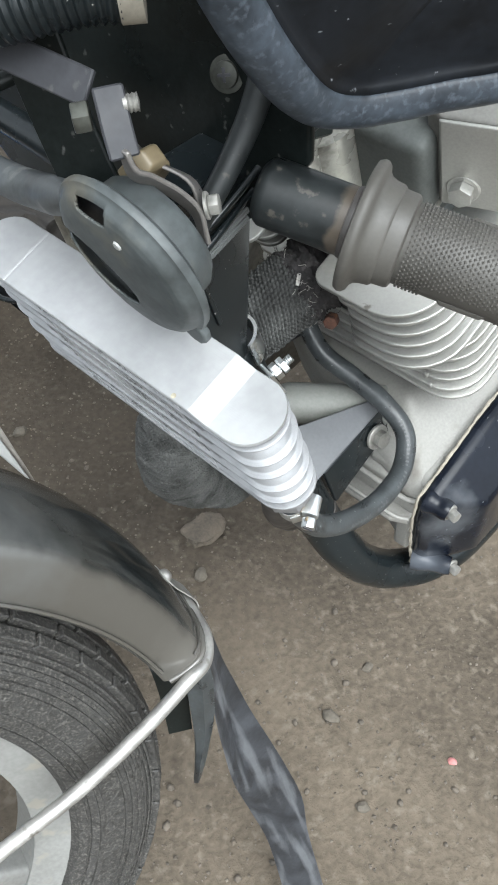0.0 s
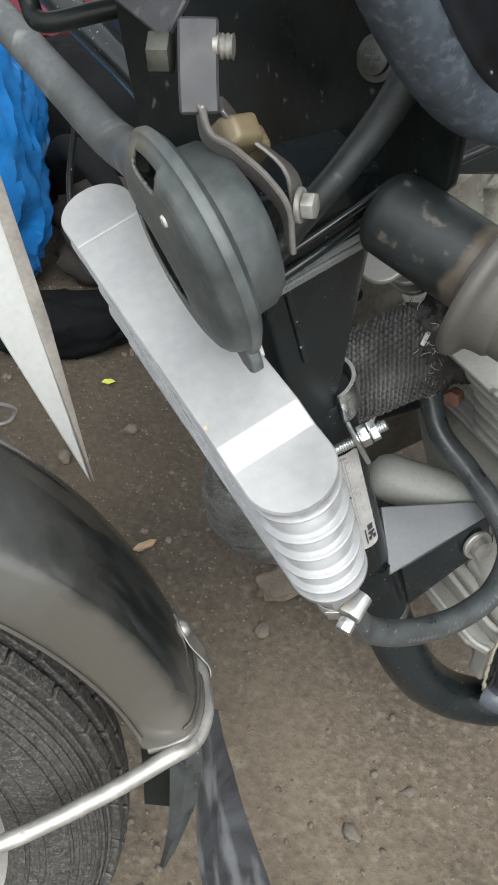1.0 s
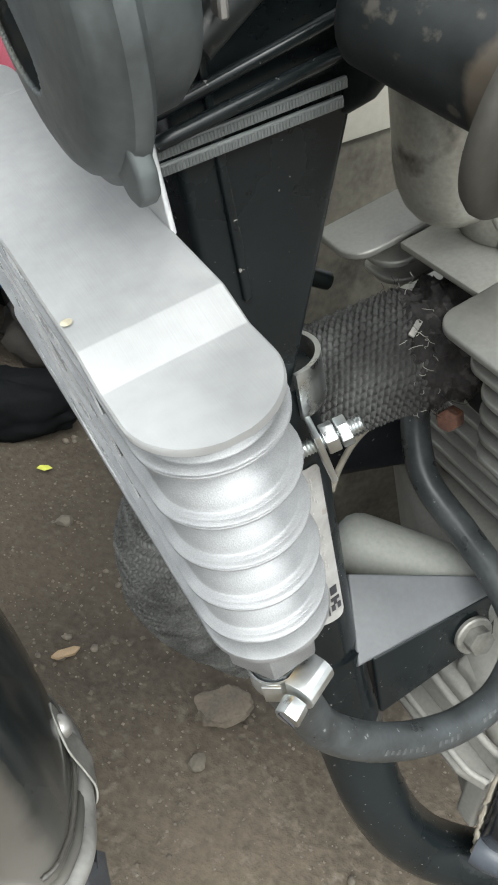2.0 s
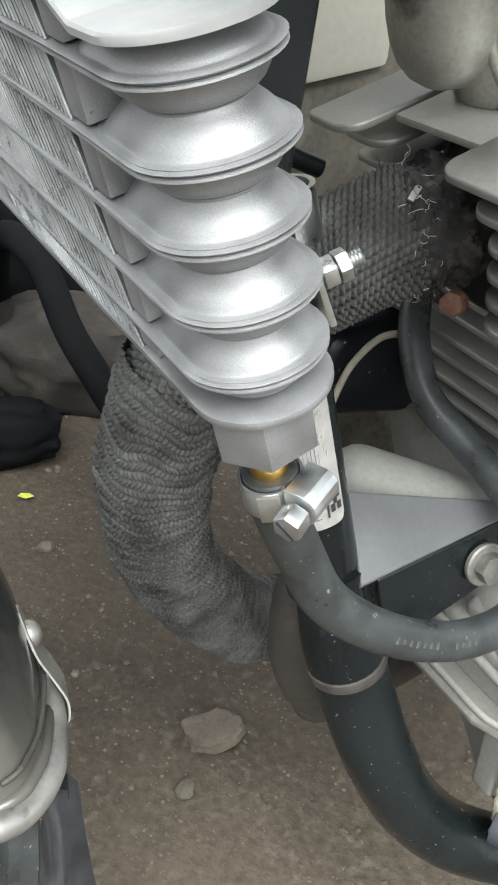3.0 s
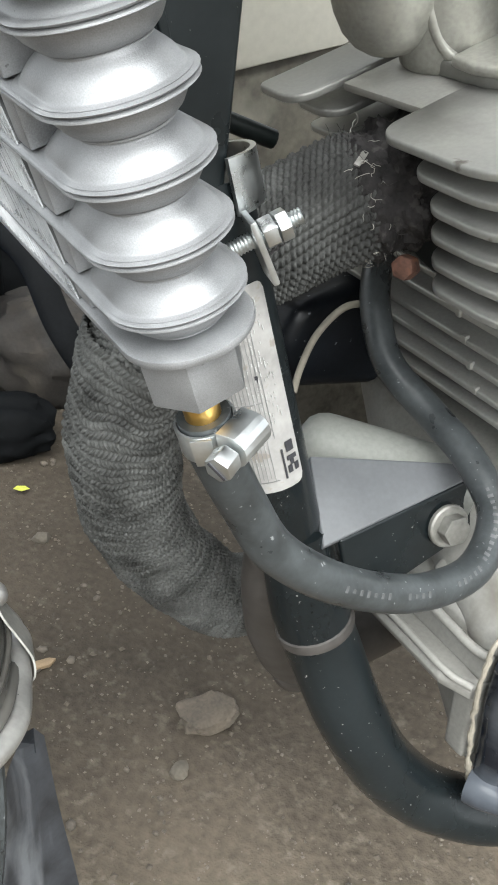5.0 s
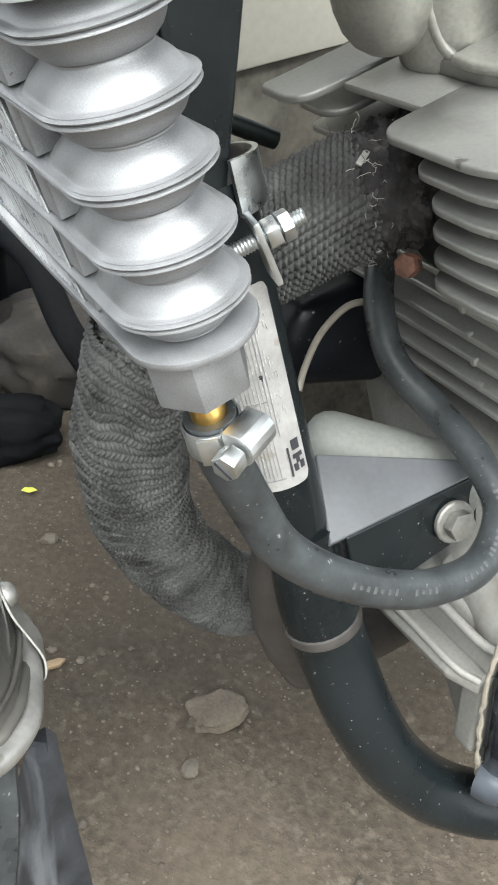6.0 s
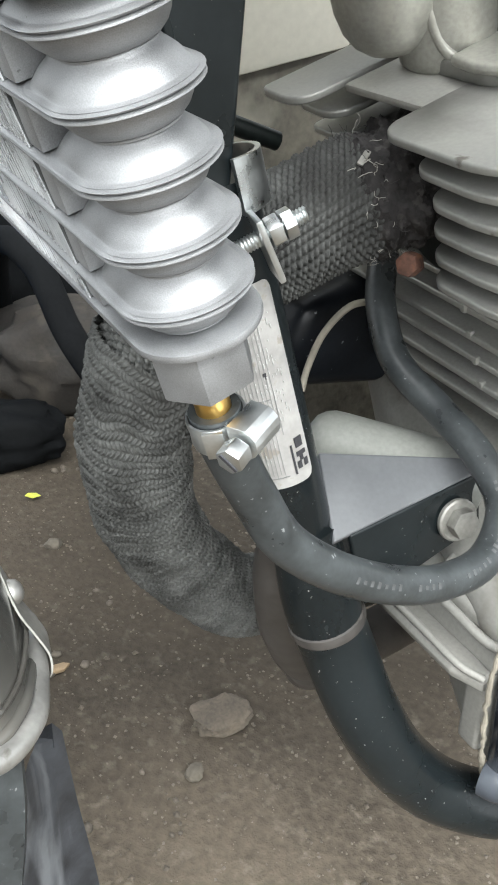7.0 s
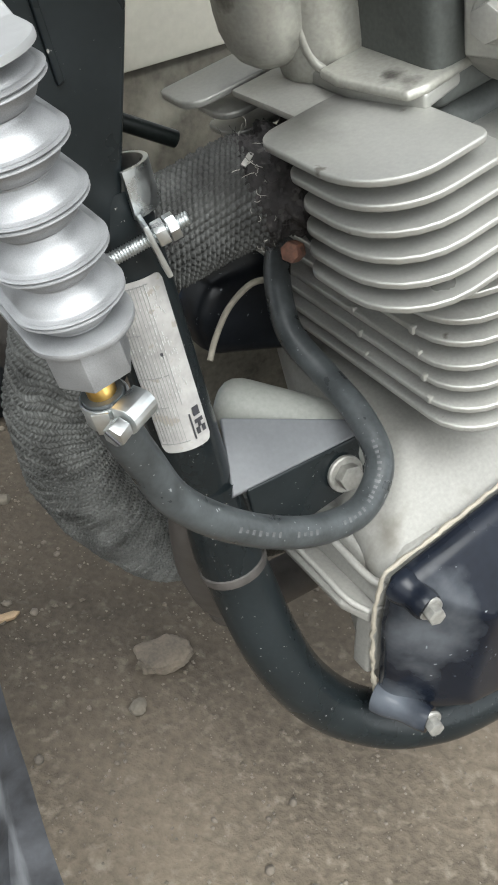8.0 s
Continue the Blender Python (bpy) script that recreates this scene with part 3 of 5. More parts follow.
rim_pts = spline([(-0.25, 0.0995, 0.477), (-0.13, 0.0995, 0.4505), (-0.066, 0.0995, 0.4365), (-0.02, 0.0995, 0.4190), (0.009, 0.0995, 0.4085), (0.0125, 0.0995, 0.396), (0.0105, 0.0995, 0.37), (0.002, 0.0995, 0.334), (-0.0085, 0.0995, 0.298), (-0.022, 0.0995, 0.2815), (-0.12, 0.0995, 0.268), (-0.25, 0.0995, 0.252)], 14)
rim_pts = [q + Vector((0.0016 * noise.noise(q * 160), 0.0008 * noise.noise(q * 210), 0.0016 * noise.noise(q * 130 + Vector((5, 0, 0))))) for q in rim_pts]
part("gasket", tube(rim_pts, lambda s: 0.0013 + 0.0008 * noise.noise((s * 60, 0.0, 0.0)), 8, 1, True, False), M_GASKET, case, "squeezed-out pale gasket paste")
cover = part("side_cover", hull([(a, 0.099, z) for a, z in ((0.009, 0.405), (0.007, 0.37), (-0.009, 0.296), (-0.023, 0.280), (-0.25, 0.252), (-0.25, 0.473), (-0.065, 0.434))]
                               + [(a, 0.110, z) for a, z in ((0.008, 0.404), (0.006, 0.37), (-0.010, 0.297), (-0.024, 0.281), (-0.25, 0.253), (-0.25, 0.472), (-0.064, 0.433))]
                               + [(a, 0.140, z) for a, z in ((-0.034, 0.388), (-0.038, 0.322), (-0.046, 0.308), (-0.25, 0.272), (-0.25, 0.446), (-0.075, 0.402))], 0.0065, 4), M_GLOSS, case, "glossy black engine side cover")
for a, b, z in ((-0.001, 0.122, 0.397), (-0.020, 0.132, 0.303)):
    part("bolt", hexagon(0.0052, 0.0065, 0.0010, 0.0070), M_DULL, case, "dull silver flanged bolt", m=frame_of((a, b, z), (1, 0, 0), (0.25, 1, 0.1)))
for root, end in (((0.0005, 0.102, 0.398), (-0.001, 0.1222, 0.397)), ((-0.0085, 0.101, 0.2985), (-0.020, 0.1322, 0.303))):
    part("bolt_boss", tube([root, Vector(root).lerp(Vector(end), 0.5), end], lambda s: 0.0108 - 0.0032 * s + 0.0006 * math.sin(s * 9), 24, 6), M_GLOSS, case)

# wrapped exhaust header
EX = [(0.006, -0.004, 0.580), (0.030, -0.012, 0.570), (0.060, -0.023, 0.556), (0.088, -0.033, 0.538), (0.110, -0.043, 0.507), (0.117, -0.055, 0.455), (0.104, -0.072, 0.400), (0.080, -0.087, 0.347), (0.048, -0.094, 0.300), (0.006, -0.092, 0.270), (-0.12, -0.09, 0.255)]
EXP = spline(EX, 24)


def wrapped(path, radius, knit, rows, strands, seed):
    """A knitted sleeve round a pipe, its stitches raised: rows run along the pipe (knit False) or round it (knit True)."""
    P = np.array([tuple(q) for q in path])
    s = np.concatenate([[0], np.cumsum(np.linalg.norm(np.diff(P, axis=0), axis=1))])
    nu = int(s[-1] / (0.00038 if not knit else 0.00062))
    nv = rows * 7 if not knit else strands * 5
    u = np.linspace(0, s[-1], nu)
    P = np.stack([np.interp(u, s, P[:, k]) for k in range(3)], 1)
    T = np.gradient(P, axis=0)
    for _ in range(6):
        T[1:-1] = (T[:-2] + T[1:-1] + T[2:]) / 3
    T /= np.linalg.norm(T, axis=1)[:, None]
    S = np.cross(T, np.array([0.3, 1.0, 0.2]))
    S /= np.linalg.norm(S, axis=1)[:, None]
    U = np.cross(T, S)
    th = np.linspace(0, 2 * math.pi, nv, endpoint=False)
    uu, tt = np.meshgrid(u, th, indexing="ij")
    wob = np.sin(3 * tt + uu * 40 + seed) + 0.6 * np.sin(7 * tt - uu * 90) + 0.5 * np.sin(2 * tt + uu * 160)
    if knit:
        p = uu / (s[-1] / rows) + 0.42 * wob + 0.5 * np.sin(5 * tt + 60 * uu)
        k = np.floor(p)
        f = p - k
        q = tt * strands / (2 * math.pi) + np.where(k % 2 > 0, 1.3, -1.3) * f + 0.35 * np.sin(k * 2.1)
        h = 0.0022 * np.sin(math.pi * f) ** 0.55 * (0.05 + 0.95 * np.abs(np.sin(math.pi * q)) ** 0.8)
    else:
        p = tt * rows / (2 * math.pi) + 0.16 * wob + uu * 60
        k = np.floor(p)
        f = p - k
        q = uu / 0.0027 + 0.5 * k + 0.45 * f
        h = 0.0034 * np.sin(math.pi * f) ** 0.7 * (0.04 + 0.96 * np.abs(np.sin(math.pi * q)) ** 0.6)
    h = h * (0.85 + 0.15 * np.sin(k * 12.9898 + np.floor(q) * 78.233))
    r = radius + h + 0.0006 * wob + 0.0009 * np.sin(uu * 70 + seed) * np.cos(tt + uu * 30)
    X = P[:, None] + r[..., None] * (np.cos(tt)[..., None] * S[:, None] + np.sin(tt)[..., None] * U[:, None])
    a = np.arange(nu * nv).reshape(nu, nv)
    b = np.roll(a, -1, axis=1)
    F = np.stack([a[:-1], b[:-1], b[1:], a[1:]], -1).reshape(-1, 4)
    me = bpy.data.meshes.new("wrap")
    me.vertices.add(nu * nv)
    me.vertices.foreach_set("co", X.ravel())
    me.loops.add(F.size)
    me.loops.foreach_set("vertex_index", F.ravel())
    me.polygons.add(len(F))
    me.polygons.foreach_set("loop_start", np.arange(0, F.size, 4))
    me.polygons.foreach_set("use_smooth", [True] * len(F))
    me.update()
    me.validate()
    me.materials.append(M_WRAP)
    return me


exhaust = part("exhaust_pipe", tube(EX, 0.0225, 24, 6), M_SOOT, bike, "exhaust header in frayed grey woven wrap")
turn = next(i for i, q in enumerate(EXP) if q.z < 0.497)
first = next(i for i, q in enumerate(EXP) if (q - EXP[0]).length > 0.029)
for me, lab in ((wrapped(EXP[first:turn + 4], 0.0232, False, 46, 0, 1.0), "coarse frayed woven wrap"), (wrapped(EXP[turn - 4:], 0.0262, True, 96, 78, 2.0), "ribbed knitted wrap")):
    w = new("wrap", me)
    w.parent = exhaust
    w["label"] = lab


def strands(count, seed, lo, hi, thick):
    """Loose curled fibres round the torn end of the wrap."""
    rng = random.Random(seed)
    bm = bmesh.new()
    ax = (EXP[first + 4] - EXP[first]).normalized()
    sd = ax.cross(Vector((0.2, 0.3, 1))).normalized()
    up = sd.cross(ax)
    for _ in range(count):
        t = rng.uniform(0, 2 * math.pi)
        rad = sd * math.cos(t) + up * math.sin(t)
        q = EXP[first] + ax * rng.uniform(-0.006, 0.008) + rad * rng.uniform(0.0235, 0.0275)
        d = (rad * rng.uniform(0.2, 0.9) - ax * rng.uniform(-0.5, 1.1) + Vector((rng.uniform(-1, 1), rng.uniform(-1, 1), rng.uniform(-1, 1))) * 0.6).normalized()
        pts, step = [q], rng.uniform(lo, hi) / 4
        for _ in range(4):
            d = (d + Vector((rng.uniform(-1, 1), rng.uniform(-1, 1), rng.uniform(-1, 1))) * 0.8).normalized()
            pts.append(pts[-1] + d * step)
        tube(pts, thick, 4, 3, True, True, 1.0, bm)
    return bm


tagged(part("frayed_thread", strands(45, 4, 0.003, 0.009, 0.00013), M_THREAD, exhaust, "pale frayed threads"), kind="stuff")
tagged(part("charred_fibre", strands(120, 9, 0.004, 0.010, 0.00010), M_SOOT, exhaust, "charred dark fibres"), kind="stuff")
bm = tube(EXP[:first + 5], lambda s: 0.0262 - 0.0022 * s + 0.0014 * math.sin(s * 17), 72, 3, True, False)
bmesh.ops.subdivide_edges(bm, edges=[e for e in bm.edges if e.calc_length() < 0.004], cuts=1)
for v in bm.verts:
    v.co += (v.co - EXP[first // 2]).normalized() * (0.0030 * noise.noise(v.co * 150) + 0.0022 * abs(noise.noise(v.co * 330)) + 0.0012 * noise.noise(v.co * 900))
part("charred_packing", bm, M_SOOT, exhaust, "charred fibrous packing round the port")
part("strap_end", box((0.0085, 0.0026, 0.0010), 0.0004), M_DULL, exhaust, "bright steel strap end", m=frame_of((0.0455, -0.0030, 0.5885), (0.8, 0.5, -0.3), (0.25, 0.45, 0.85)))
part("port_flange", lathe([(0, 0), (0.030, 0), (0.031, 0.002), (0.031, 0.010), (0.028, 0.012), (0, 0.012)], 28), M_PLASTIC, exhaust, "sooty flange", m=frame_of((0.000, 0.0, 0.573), (0, 1, 0), (0.9, -0.25, -0.3)))
part("rusty_nut", hexagon(0.0054, 0.008, 0.0012), M_RUST, exhaust, "rusty orange exhaust nut", m=frame_of((0.0215, 0.0105, 0.5475), (0, 1, 0), (0.80, 0.30, 0.15)))

# front wheel, turned to the right; wheel axes: x ahead, y left, z up, at the axle
WHEEL = Matrix.Translation(WHEEL_AT) @ pose(0, 0, 0, 0, 0, math.degrees(3.774)) @ pose(0, 0, 0, math.degrees(0.246))
wheel_m = bike.matrix_basis.inverted() @ WHEEL
AXLE = pose(0, 0, 0, -90)
bm = bmesh.new()
lathe([(0.196, -0.030), (0.205, -0.032), (0.225, -0.0365), (0.245, -0.035), (0.2545, -0.029), (0.2600, -0.015), (0.2620, 0), (0.2600, 0.015), (0.2545, 0.029), (0.245, 0.035), (0.241, 0.0358), (0.2405, 0.0366), (0.2385, 0.0366), (0.238, 0.0360), (0.225, 0.0365), (0.214, 0.0350), (0.2135, 0.0358), (0.2105, 0.0352), (0.210, 0.0338), (0.205, 0.032), (0.2045, 0.0305), (0.2025, 0.0302), (0.202, 0.0315), (0.196, 0.030), (0.19, 0.02), (0.19, -0.02), (0.196, -0.030)], 120, bm, AXLE)
wheel = part("front_wheel", lathe([(0.0, -0.05), (0.03, -0.05), (0.034, -0.045), (0.034, 0.045), (0.03, 0.05), (0, 0.05)], 30, None, AXLE), M_RIM, bike, "front wheel with dusty tyre and dull alloy rim", m=wheel_m)
part("tyre", bm, M_TYRE, wheel, "worn tyre caked with dust")
for off, ra in ((0.0318, 0.2520), (0.0340, 0.2482), (0.0354, 0.2442), (0.0368, 0.2345), (0.0370, 0.2290)):
    part("shoulder_rib", lathe([(ra - 0.0012, off - 0.0010), (ra - 0.0007, off + 0.0006), (ra + 0.0007, off + 0.0006), (ra + 0.0012, off - 0.0010)], 120, None, AXLE), M_TYRE, wheel)
bm = bmesh.new()
for row, (off, ra, w) in enumerate(((-0.0265, 0.2570, 0.0085), (-0.0165, 0.2625, 0.0085), (-0.0058, 0.2650, 0.0095), (0.0058, 0.2650, 0.0095), (0.0165, 0.2625, 0.0085), (0.0265, 0.2570, 0.0085))):
    for k in range(44):
        t = 2 * math.pi * (k + 0.5 * (row % 2)) / 44
        q = box((0.0345, w, 0.007), 0.0008, pose(0, 0, 0, 0, -math.degrees(t)) @ pose(0, off, ra, -off * 1100, 0, 0), 1)
        me = bpy.data.meshes.new("block")
        q.to_mesh(me)
        q.free()
        bm.from_mesh(me)
        bpy.data.meshes.remove(me)
tagged(part("tread", bm, M_TYRE, wheel, "dusty tread blocks", smooth=False), kind="stuff")
part("rim", lathe([(0.203, 0.026), (0.205, 0.029), (0.201, 0.031), (0.196, 0.027), (0.190, 0.022), (0.182, 0.020), (0.169, 0.016), (0.169, -0.016), (0.182, -0.02), (0.190, -0.022), (0.196, -0.027), (0.203, -0.028), (0.2, 0.0), (0.203, 0.026)], 96, None, AXLE), M_RIM, wheel, "dull grey alloy rim")
for k in range(5):
    part("spoke", hull([(x, y, z) for x, z in ((-0.028, 0.03), (0.028, 0.03), (-0.018, 0.174), (0.018, 0.174)) for y in (-0.014, 0.014)], 0.006), M_RIM, wheel, m=pose(0, 0, 0, 0, 72 * k + 20))

# front fender: a shell round the wheel, its crown drawn in towards the rear end
def tuck(r, deg):
    return r - 0.0058 * min(max((deg - 138) / 26, 0.0), 1.0) ** 1.2 * (r - 0.287) / 0.044


bm = bmesh.new()
sect = [(-0.047, 0.286), (-0.049, 0.300), (-0.0487, 0.311), (-0.0462, 0.3168), (-0.042, 0.3205), (-0.032, 0.326), (-0.014, 0.330), (0.0, 0.331), (0.014, 0.330), (0.032, 0.326), (0.042, 0.3205), (0.0462, 0.3168), (0.0487, 0.311), (0.049, 0.300), (0.047, 0.287)]
inner = [(y * 0.94, r - 0.004) for y, r in sect[::-1]]
loop = sect + inner
rings = []
for t in np.linspace(radians(20), radians(166.6), 46):
    rings.append([bm.verts.new((tuck(r, math.degrees(t)) * math.cos(t), y, tuck(r, math.degrees(t)) * math.sin(t))) for y, r in loop])
for a, b in zip(rings, rings[1:]):
    for k in range(len(loop)):
        j = (k + 1) % len(loop)
        bm.faces.new((a[k], a[j], b[j], b[k]))
bm.faces.new(rings[0])
bm.faces.new(rings[-1][::-1])
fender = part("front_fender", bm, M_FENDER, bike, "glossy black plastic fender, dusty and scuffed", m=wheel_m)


def polar(deg, r, off):
    return (r * math.cos(radians(deg)), off, r * math.sin(radians(deg)))


part("edge_bead", tube([polar(20 + 6 * k, 0.2868, 0.0478) for k in range(25)], 0.0012, 10, 4), M_FENDER, fender)
part("rear_bead", tube([(tuck(r, 166.6) * math.cos(radians(166.6)), y, tuck(r, 166.6) * math.sin(radians(166.6))) for y, r in sect], 0.0024, 10, 4), M_FENDER, fender)
part("rolled_edge", tube([((tuck(r, 165.0) + 0.0010) * math.cos(radians(165.0)), y * 1.02, (tuck(r, 165.0) + 0.0010) * math.sin(radians(165.0))) for y, r in sect[1:-2]], lambda s: 0.0010 + 0.0003 * noise.noise((s * 90, 0.0, 0.0)), 10, 10), M_GRIP, fender, "frayed rolled edge caked with dust")
part("fender_stay", tube([polar(168, 0.100, 0.060), polar(170, 0.154, 0.057), polar(171, 0.205, 0.055), polar(169, 0.256, 0.055), polar(167, 0.294, 0.055), polar(167.6, 0.311, 0.049), polar(167.8, 0.3212, 0.034), polar(167.4, 0.3245, 0.018), polar(166.8, 0.3255, 0.002), polar(167.4, 0.323, -0.028), polar(168, 0.308, -0.052), polar(169, 0.256, -0.055), polar(171, 0.2, -0.055)], 0.0048, 16, 8), M_STEEL, fender, "bright steel fender stay")
part("bolt", lathe([(0, 0.0052), (0.0020, 0.0050), (0.0040, 0.0038), (0.0050, 0.0018), (0.0053, 0), (0.0066, 0), (0.0066, -0.0012), (0, -0.0012)], 24), M_STEEL, fender, "bright dome-headed bolt", m=frame_of(polar(162.8, 0.3252, -0.005), (0, 1, 0), polar(162.8, 1, 0)))


# plastic tongue under the fender's near corner, and the rubber mudflap
def ribbon(rows, thick):
    """A bent sheet through rows of three points across it."""
    bm = bmesh.new()
    rows = list(zip(*[spline(c, 5) for c in zip(*rows)]))
    n0 = (rows[0][-1] - rows[0][0]).cross(rows[1][0] - rows[0][0]).normalized() * thick
    grids = [[[bm.verts.new(q + o) for q in r] for r in rows] for o in (Vector((0, 0, 0)), n0)]
    R, Cn = len(rows), len(rows[0])
    for i in range(R - 1):
        for j in range(Cn - 1):
            for g in grids:
                bm.faces.new((g[i][j], g[i][j + 1], g[i + 1][j + 1], g[i + 1][j]))
        for j in (0, Cn - 1):
            bm.faces.new((grids[0][i][j], grids[0][i + 1][j], grids[1][i + 1][j], grids[1][i][j]))
    for i in (0, R - 1):
        for j in range(Cn - 1):
            bm.faces.new((grids[0][i][j], grids[0][i][j + 1], grids[1][i][j + 1], grids[1][i][j]))
    return bm


part("stay_clip", ribbon([[polar(a, r, y) for y in ys] for a, r, ys in ((160.8, 0.3254, (-0.008, -0.005, -0.002)), (162.0, 0.3254, (-0.011, -0.005, 0.001)), (163.6, 0.3262, (-0.010, -0.003, 0.005)), (165.2, 0.3290, (-0.008, 0.000, 0.008)), (166.6, 0.3312, (-0.006, 0.003, 0.0105)), (167.7, 0.3300, (-0.005, 0.004, 0.0120)), (168.2, 0.3270, (-0.005, 0.004, 0.0120)))], 0.0008), M_DULL, fender, "bent dusty tin clip")
part("tongue", ribbon([[(0.232, 0.057, 0.424), (0.226, 0.066, 0.433), (0.217, 0.067, 0.424)], [(0.235, 0.065, 0.398), (0.229, 0.074, 0.406), (0.22, 0.076, 0.398)], [(0.239, 0.072, 0.36), (0.234, 0.079, 0.369), (0.226, 0.081, 0.36)], [(0.242, 0.076, 0.331), (0.238, 0.082, 0.34), (0.232, 0.082, 0.331)], [(0.247, 0.079, 0.299), (0.245, 0.083, 0.308), (0.24, 0.083, 0.299)], [(0.252, 0.081, 0.271), (0.252, 0.085, 0.281), (0.249, 0.083, 0.271)]], 0.003), M_RUBBER, fender, "pointed brown-black plastic tongue", m=wheel_m.inverted())
part("inner_flap", ribbon([[(0.24, 0.03, 0.405), (0.228, 0.038, 0.405), (0.216, 0.046, 0.405)], [(0.243, 0.041, 0.395), (0.234, 0.047, 0.395), (0.223, 0.054, 0.395)], [(0.245, 0.048, 0.366), (0.237, 0.053, 0.366), (0.229, 0.059, 0.366)], [(0.249, 0.056, 0.324), (0.242, 0.061, 0.324), (0.235, 0.066, 0.324)]], 0.003), M_PLASTIC, fender, "black plastic flap", m=wheel_m.inverted())
part("mudflap", ribbon([[(0.204, 0.05, 0.406), (0.202, 0.056, 0.415), (0.198, 0.055, 0.407)], [(0.217, 0.069, 0.41), (0.203, 0.063, 0.38), (0.196, 0.063, 0.372)], [(0.221, 0.074, 0.383), (0.203, 0.07, 0.352), (0.194, 0.072, 0.345)], [(0.227, 0.083, 0.352), (0.209, 0.08, 0.32), (0.193, 0.087, 0.312)], [(0.231, 0.093, 0.32), (0.214, 0.092, 0.287), (0.191, 0.105, 0.279)], [(0.232, 0.103, 0.273), (0.213, 0.105, 0.24), (0.186, 0.121, 0.232)], [(0.22, 0.112, 0.183), (0.207, 0.124, 0.194), (0.184, 0.138, 0.186)], [(0.22, 0.131, 0.142), (0.208, 0.142, 0.153), (0.191, 0.152, 0.145)], [(0.228, 0.157, 0.079), (0.216, 0.168, 0.09), (0.199, 0.178, 0.082)], [(0.234, 0.179, 0.024), (0.222, 0.19, 0.035), (0.205, 0.2, 0.027)]], 0.004), M_FLAP, fender, "wavy black rubber mudflap", m=wheel_m.inverted())

# body panels and tubes round the steering head
INV = BIKE.inverted()


def bk(x, y, z):
    """From world metres to the bike's axes."""
    return INV @ Vector((x, y, z))


# side panel: a dished black shell with a broad rounded lip
EDGE = spline([bk(*q) for q in ((-0.022, 0.268, 0.916), (-0.004, 0.285, 0.864), (0.013, 0.299, 0.820), (0.030, 0.314, 0.787), (0.045, 0.333, 0.764), (0.063, 0.346, 0.754), (0.084, 0.354, 0.753), (0.105, 0.361, 0.754), (0.127, 0.367, 0.755), (0.18, 0.383, 0.760), (0.26, 0.408, 0.771))], 5)
MID = bk(0.20, 0.30, 0.95)
PN = (EDGE[12] - EDGE[25]).cross(EDGE[45] - EDGE[25]).normalized()
if PN.dot(bk(0.05, 0.06, 0.92) - EDGE[25]) < 0:
    PN = -PN


def panel_strip(rows):
    bm = bmesh.new()
    prev = None
    for inset, h in rows:
        cur = []
        for i, q in enumerate(EDGE):
            d = EDGE[min(i + 1, len(EDGE) - 1)] - EDGE[max(i - 1, 0)]
            inw = PN.cross(d).normalized()
            if inw.dot(MID - q) < 0:
                inw = -inw
            cur.append(bm.verts.new(q + inw * min(inset, 0.03) + (MID - q) * max(inset - 0.03, 0) * 2.5 + PN * h))
        if prev:
            for k in range(len(cur) - 1):
                bm.faces.new((prev[k], prev[k + 1], cur[k + 1], cur[k]))
        prev = cur
    return bm


panel = part("side_panel", panel_strip([(0.0158, -0.0052), (0.0175, -0.0082), (0.0215, -0.0105), (0.05, -0.013), (0.16, -0.016)]), M_SHROUD, bike, "black moulded side panel")
lip = part("lip", panel_strip([(0.006, -0.022), (0.0008, -0.013), (0.0, -0.0080), (0.0006, -0.0050), (0.0022, -0.0024), (0.0045, -0.0008), (0.0072, -0.0002), (0.0100, -0.0006), (0.0128, -0.0020), (0.0146, -0.0038), (0.0160, -0.0058)]), M_LIP, panel, "scuffed blue-grey rounded lip")
for q in (panel, lip):
    q.modifiers.new("thick", "SOLIDIFY").thickness = 0.002

# black inner panel behind the horn, with its screw
bm = hull([(a, b, z) for b, z in ((-0.17, 0.625), (-0.06, 0.625), (0.025, 0.69), (0.052, 0.73), (0.040, 0.97), (-0.25, 0.97), (-0.235, 0.68)) for a in (0.114, 0.119)], 0.002)
inner = part("inner_panel", bm, M_PLASTIC, bike, "dusty black plastic panel")
part("seam", tube([(0.1195, -0.03, 0.80), (0.1195, -0.012, 0.795), (0.1195, 0.0, 0.80)], 0.0012, 8, 4), M_PLASTIC, inner)
screw = part("screw", lathe([(0, 0), (0.0080, 0), (0.0080, 0.0014), (0.0058, 0.0017), (0.0056, 0.0036), (0.0035, 0.0045), (0.0, 0.0047)], 28), M_SCREW, inner, "dull cross-head screw on a washer", m=frame_of((0.1195, 0.006, 0.7555), (0, 1, 0), (0.9, 0.3, 0.3)))
for r in (0, 90):
    part("cross_slot", box((0.0062, 0.0014, 0.0012), 0.0003), M_INK_SHADE, inner, m=screw.matrix_basis @ pose(0, 0, 0.0043, 0, 0, r + 20))
part("stay_rod", tube([(0.104, 0.028, 0.800), (0.118, 0.029, 0.775), (0.131, 0.030, 0.752), (0.146, 0.030, 0.734), (0.160, 0.029, 0.719), (0.172, 0.029, 0.706)], lambda s: 0.0070 - 0.0022 * s, 16, 6), M_BAR, bike, "dusty black rod")
